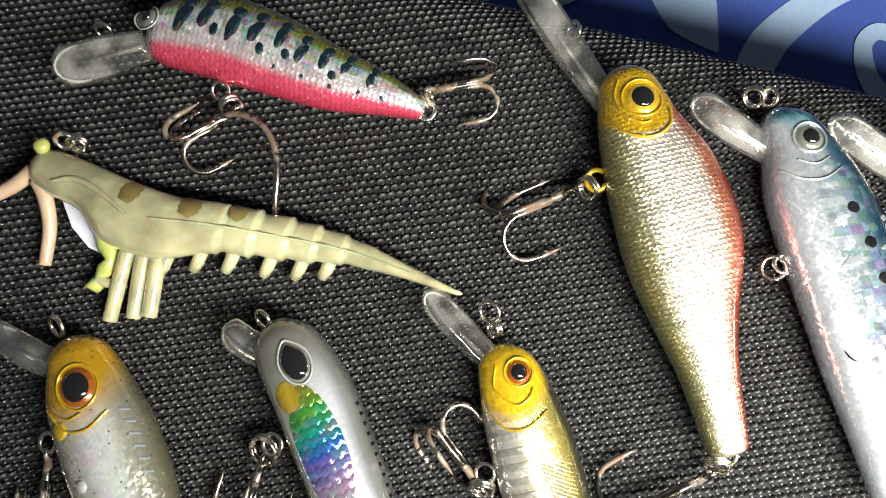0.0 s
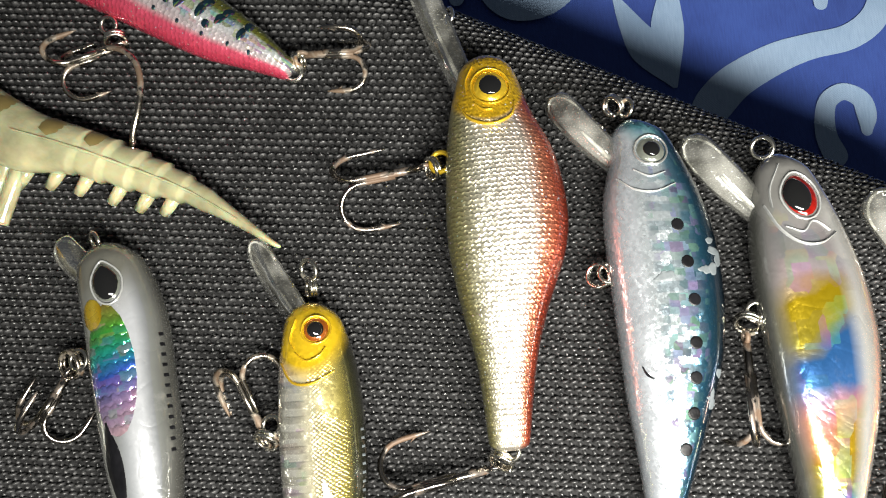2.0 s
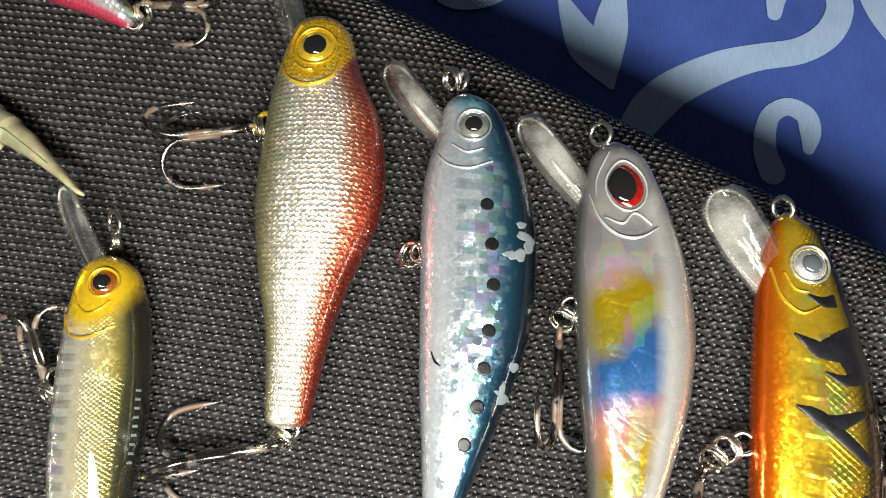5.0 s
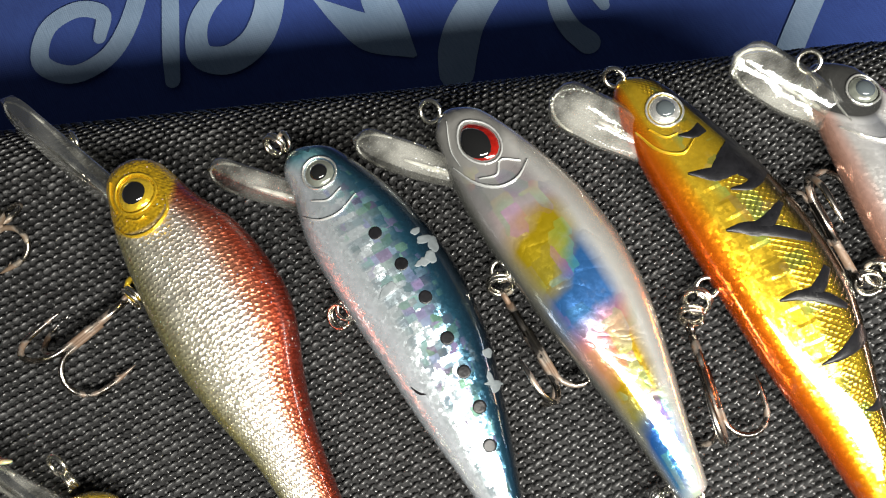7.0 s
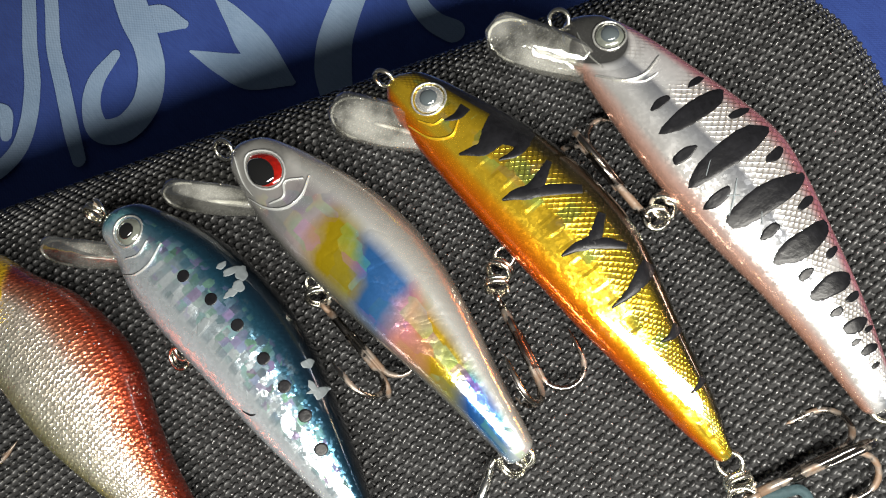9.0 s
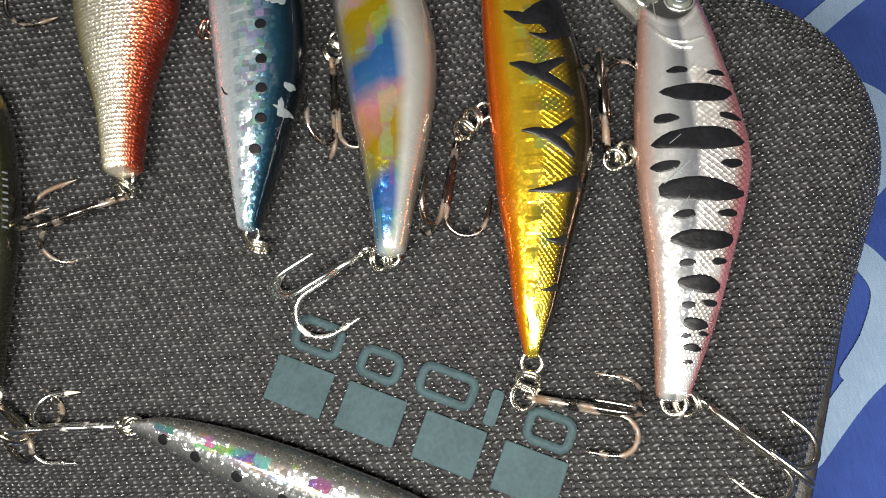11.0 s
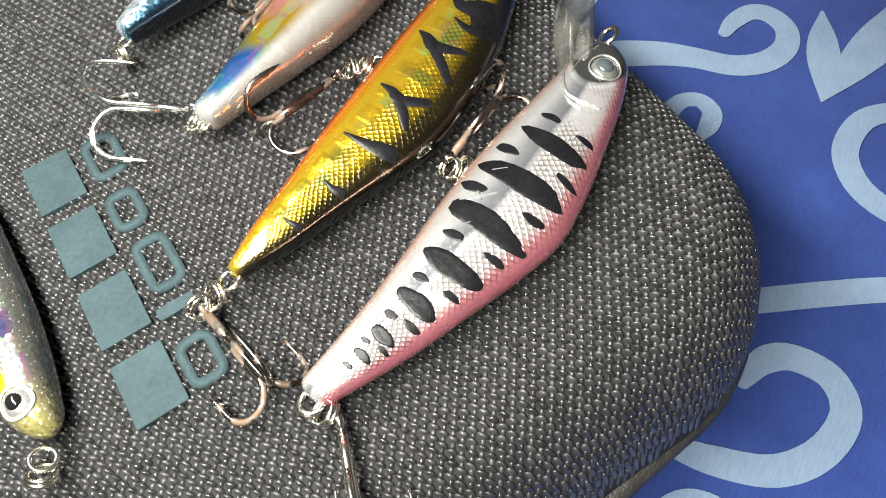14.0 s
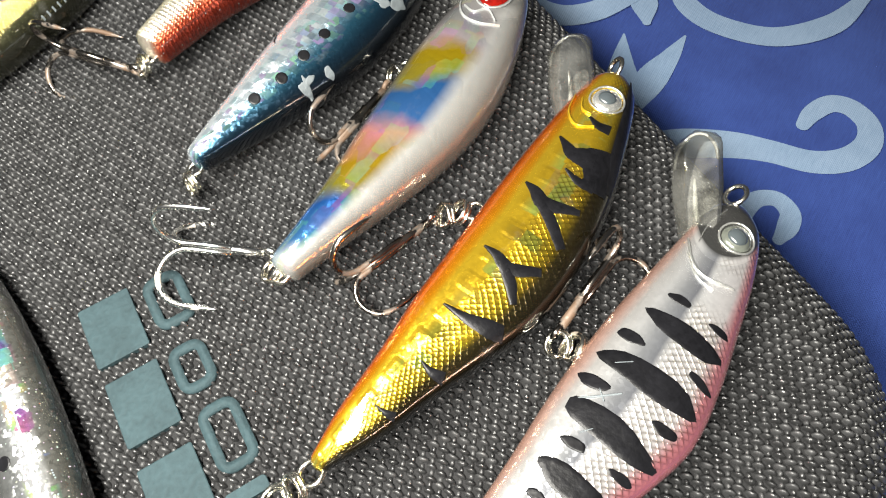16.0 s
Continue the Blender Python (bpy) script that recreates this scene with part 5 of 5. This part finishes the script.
SMALL_GOLD.ring(-1.23, -5.7, 0.42, 0.14, 0.034, 15, coils=1, name="tail_eye")
SMALL_GOLD.treble((-1.23, -5.85), (-0.58, -6.45), bend=0.27, roll=90, mat=BROWN_STEEL)

HOLO = Lure((-4.7, 0.47), (-3.63, -4.52), [(0, -0.36, 0.3), (0.1, -0.46, 0.53), (0.22, -0.46, 0.66), (0.4, -0.46, 0.65), (0.6, -0.45, 0.58), (0.8, -0.35, 0.4), (1, -0.2, 0.15)], 0.48, 0.49, "clear grey minnow lure with rainbow foil side and black eye")
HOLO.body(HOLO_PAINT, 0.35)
HOLO.spot(0.37, 0.42, 0.9, 0.33, HOLO_FOIL, "foil_panel", turn=-2, lift=0.012, label="rainbow scaled foil panel")
HOLO.eye(0.135, 0.55, 0.19, GREY_RING, 0.9, 1.5, 6, WHITE_LINE, 0.5)
HOLO.spot(0.215, 0.28, 0.22, 0.16, GOLD_FOIL, "cheek_plate", lift=0.012)
HOLO.stripe([(0.5, 0.25), (0.62, 0.28), (0.75, 0.3)], [0.05, 0.3, 0.05], INK, "dark_wedge")
for i in range(12):
    HOLO.stripe([(0.3 + 0.028 * i, 0.955), (0.3 + 0.028 * i, 0.985)], [0.05, 0.05], INK, "lettering_bar", steps=3)
HOLO.lip((-4.73, -0.12), (-5.41, 0.5), 0.54, 28)
HOLO.ring(-4.85, 0.5, 0.55, 0.13, 0.032, 50, turn=20, coils=1, name="line_eye")
HOLO.ring(-5.03, -1.2, 0.45, 0.14, 0.034, 15, coils=1, name="belly_eye")
HOLO.ring(-5.18, -1.25, 0.38, 0.19, tilt=35, turn=20, mat=BROWN_STEEL)
HOLO.treble((-5.21, -1.37), (-5.65, -2.17), bend=0.27, roll=85, mat=DARK_STEEL)

AMBER = Lure((-7.49, 0.83), (-6.8, -4.14), [(0, -0.34, 0.28), (0.06, -0.42, 0.42), (0.17, -0.57, 0.6), (0.3, -0.58, 0.74), (0.5, -0.52, 0.76), (0.75, -0.35, 0.5), (1, -0.15, 0.15)], 0.48, 0.49, "clear speckled minnow lure with amber head and dark eye")
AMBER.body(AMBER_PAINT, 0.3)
AMBER.eye(0.15, 0.54, 0.24, ORANGE_RING, 0.74, 1.15, rim=GOLD_LINE)
AMBER.spot(0.245, 0.2, 0.13, 0.13, GOLD_LINE, "cheek_plate", dome=0.02)
AMBER.spot(0.4, 0.25, 0.09, 0.09, WHITE_LINE, "rattle_bead", dome=0.03)
for i in range(6):
    AMBER.stripe([(0.24 + 0.035 * i, 0.84), (0.25 + 0.035 * i, 0.92)], [0.05, 0.04], CHIP, "lettering_bar", steps=3)
AMBER.stripe([(0.18, 0.1), (0.25, 0.28), (0.265, 0.5), (0.235, 0.75)], [0.02, 0.045, 0.045, 0.02], GOLD_LINE, "gill_line", high=0.03)
AMBER.stripe([(0.2, 0.2), (0.225, 0.35), (0.22, 0.5)], [0.02, 0.04, 0.02], GOLD_LINE, "cheek_line", high=0.025)
AMBER.lip((-7.69, 0.41), (-8.59, 1.14), 0.56, 28)
AMBER.ring(-7.68, 1.0, 0.55, 0.15, 0.034, 45, turn=20, coils=1, name="line_eye")
AMBER.ring(-8.06, -0.54, 0.42, 0.13, 0.034, 15, coils=1, name="belly_eye")
AMBER.treble((-8.11, -0.69), (-8.32, -1.69), bend=0.26, roll=85, mat=BROWN_STEEL)

PENCIL = Lure((6.18, -8.74), (1.04, -6.5), [(0, 0.15, -0.2), (0.06, 0.28, -0.27), (0.15, 0.37, -0.37), (0.28, 0.42, -0.46), (0.44, 0.38, -0.51), (0.62, 0.3, -0.52), (0.8, 0.18, -0.46), (0.95, 0.05, -0.33), (1, 0.0, -0.2)], 0.42, 0.43, "slim clear silver lure with foil stripe and dark dots")
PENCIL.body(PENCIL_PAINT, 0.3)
PENCIL.eye(0.075, 0.46, 0.17, SILVER_RING, 0.6, rim=WHITE_LINE)
PENCIL.spot(0.14, 0.34, 0.2, 0.13, GOLD_FOIL, "cheek_plate", lift=0.008)
PENCIL.spot(0.2, 0.3, 0.1, 0.06, RED_RING, "gill_mark", turn=60)
for s, v in ((0.27, 0.42), (0.41, 0.36), (0.55, 0.3), (0.68, 0.32), (0.8, 0.34), (0.9, 0.4)):
    PENCIL.spot(s, v, 0.085, 0.075, INK)
PENCIL.ring(6.3, -8.95, 0.42, 0.14, 0.034, 30, coils=1, name="line_eye")
PENCIL.ring(6.38, -9.1, 0.36, 0.15, tilt=50, turn=40)
PENCIL.ring(0.98, -6.4, 0.44, 0.13, 0.034, 25, coils=1, name="tail_eye")
PENCIL.ring(0.86, -6.36, 0.38, 0.14, tilt=60, turn=30)
PENCIL.treble((0.75, -6.37), (-0.75, -6.27), bend=0.28, roll=90, mat=WHITE_WIRE)
PENCIL.ring(4.42, -8.42, 0.42, 0.13, 0.034, 25, coils=1, name="belly_eye")
PENCIL.ring(4.3, -8.52, 0.36, 0.14, tilt=60, turn=30)
PENCIL.treble((4.2, -8.58), (2.85, -9.3), bend=0.29, roll=80, mat=WHITE_WIRE)

# ---- the soft shrimp ----
SHRIMP = Lure((-7.8, 3.46), (-2.16, 0.31), [(0, -0.25, 0.25), (0.06, -0.36, 0.3), (0.14, -0.46, 0.26), (0.22, -0.78, 0.2), (0.34, -0.8, 0.17), (0.44, -0.52, 0.27), (0.56, -0.34, 0.35), (0.67, -0.2, 0.37), (0.75, -0.08, 0.34), (0.87, -0.03, 0.2), (1, -0.05, 0.03)], 0.36, 0.37, "milky yellow soft plastic shrimp lure with brown bands")


def shrimp_rings(s):
    """Each tail joint flares to its hind edge and steps in."""
    joints = (0.47, 0.545, 0.615, 0.68, 0.745, 0.81)
    for p, q in zip(joints, joints[1:]):
        if p <= s < q:
            return 0.86 + 0.2 * ((s - p) / (q - p)) ** 0.8
    return 1.0


SHRIMP.curl = 0.42
SHRIMP.body(SHRIMP_SKIN, 0.2, 120, 24, shrimp_rings)
for s, w in ((0.25, 0.3), (0.385, 0.34), (0.49, 0.26)):
    SHRIMP.stripe([(s, 0.66), (s + 0.005, 0.8), (s + 0.005, 0.985)], [w * 0.6, w, w * 0.9], SHRIMP_STRIPE, "brown_band", steps=8)
SHRIMP.stripe([(0.32, 0.55), (0.45, 0.5), (0.6, 0.47), (0.75, 0.45), (0.9, 0.5)], [0.03, 0.045, 0.045, 0.04, 0.02], SHRIMP_SKIN, "side_seam", high=0.02)
SHRIMP.stripe([(0.08, 0.3), (0.13, 0.55), (0.2, 0.62), (0.27, 0.5)], [0.05, 0.1, 0.1, 0.04], SHRIMP_SKIN, "shell_edge", high=0.03)


def soft_limb(name, pts, r, mat, taper=0.25, bead=False):
    shape = (lambda t: max(math.sqrt(max(1 - (2 * t - 1) ** 2, 0)), 0.12)) if bead else (lambda t: 1 - taper * t)
    st = [(i / (len(pts) - 1), *p) for i, p in enumerate(pts)]
    vv, ff = tube([SHRIMP.local(*spline(st, i / 24)) for i in range(25)], r, 10, taper=shape)
    return part(name, vv, ff, mat, SHRIMP.root)


for a, b, r in (((-6.62, 2.0), (-7.12, 0.98), 0.12), ((-6.38, 2.0), (-6.78, 0.95), 0.12), ((-6.15, 2.0), (-6.55, 0.92), 0.13)):
    soft_limb("leg", [(*a, 0.3), ((a[0] + b[0]) / 2, (a[1] + b[1]) / 2, 0.24), (*b, 0.16)], r, SHRIMP_SKIN, 0.1)
for k, (s, v, drop) in enumerate(((0.36, 0.05, 0.26), (0.43, 0.05, 0.27), (0.5, 0.05, 0.27), (0.585, 0.05, 0.27), (0.655, 0.05, 0.26), (0.715, 0.05, 0.22))):
    x, y = SHRIMP.on(s, v)
    h = SHRIMP.centre(s) - SHRIMP.zc
    vv, ff = tube([(x, y + 0.1, 0.28 + h), (x - 0.03, y - drop * 0.5, 0.22 + h), (x - 0.08, y - drop, 0.15 + h)], 0.11, 8, taper=lambda t: 1 - 0.2 * t)
    part("swimmeret", vv, ff, SHRIMP_SKIN, SHRIMP.root)
soft_limb("feeler", [(-7.75, 3.2, 0.4), (-7.7, 2.9, 0.36), (-7.75, 2.5, 0.25), (-7.95, 2.0, 0.13)], 0.12, SHRIMP_PINK)
soft_limb("feeler", [(-7.8, 3.35, 0.4), (-8.15, 3.2, 0.35), (-8.6, 3.1, 0.3), (-9.1, 3.05, 0.2)], 0.12, SHRIMP_PINK)
vv, ff = tube([SHRIMP.local(*p) for p in ((-7.08, 2.62, 0.34), (-7.02, 2.42, 0.32), (-6.97, 2.22, 0.3), (-6.93, 2.02, 0.28), (-6.93, 1.84, 0.26), (-7.03, 1.72, 0.23), (-7.16, 1.64, 0.2), (-7.25, 1.52, 0.18), (-7.22, 1.42, 0.16))], 0.15, 12,
              taper=lambda t: (0.78 + 0.24 * math.sin(23 * t) + 0.1 * math.sin(57 * t)) * min(1.0, 6 * t + 0.25, 6 * (1 - t) + 0.25))
part("roe", vv, ff, SHRIMP_GREEN, SHRIMP.root, "lumpy lime green strand under the head")
soft_limb("claw", [(-7.2, 1.6, 0.2), (-7.0, 1.5, 0.2), (-6.82, 1.38, 0.16)], 0.09, SHRIMP_SKIN)
soft_limb("eye_stalk", [(-7.62, 3.62, 0.5), (-7.55, 3.62, 0.55), (-7.47, 3.6, 0.5)], 0.13, SHRIMP_GREEN, 0.0, True)
pts = [SHRIMP.local(x, y) for x, y in ((-7.55, 2.95), (-7.3, 2.95), (-7.12, 2.6), (-7.02, 2.2), (-7.05, 1.95), (-7.25, 2.1), (-7.45, 2.45))]
slab("keel_weight", [(p.x, p.y) for p in pts], 0.05, 0.22, LEAD, SHRIMP.root, "pale violet metal keel weight")
SHRIMP.ring(-7.25, 3.66, 0.5, 0.13, 0.036, 50, turn=20, coils=1, name="line_eye")
SHRIMP.ring(-7.1, 3.6, 0.45, 0.13, tilt=60)
soft_limb("jig_hook", [(-5.15, 3.62, 0.3), (-4.75, 3.55, 0.5), (-4.4, 3.3, 0.62), (-4.25, 2.9, 0.66), (-4.28, 2.5, 0.62), (-4.4, 2.15, 0.5), (-4.46, 1.95, 0.35)], 0.045, BROWN_STEEL, -0.1)
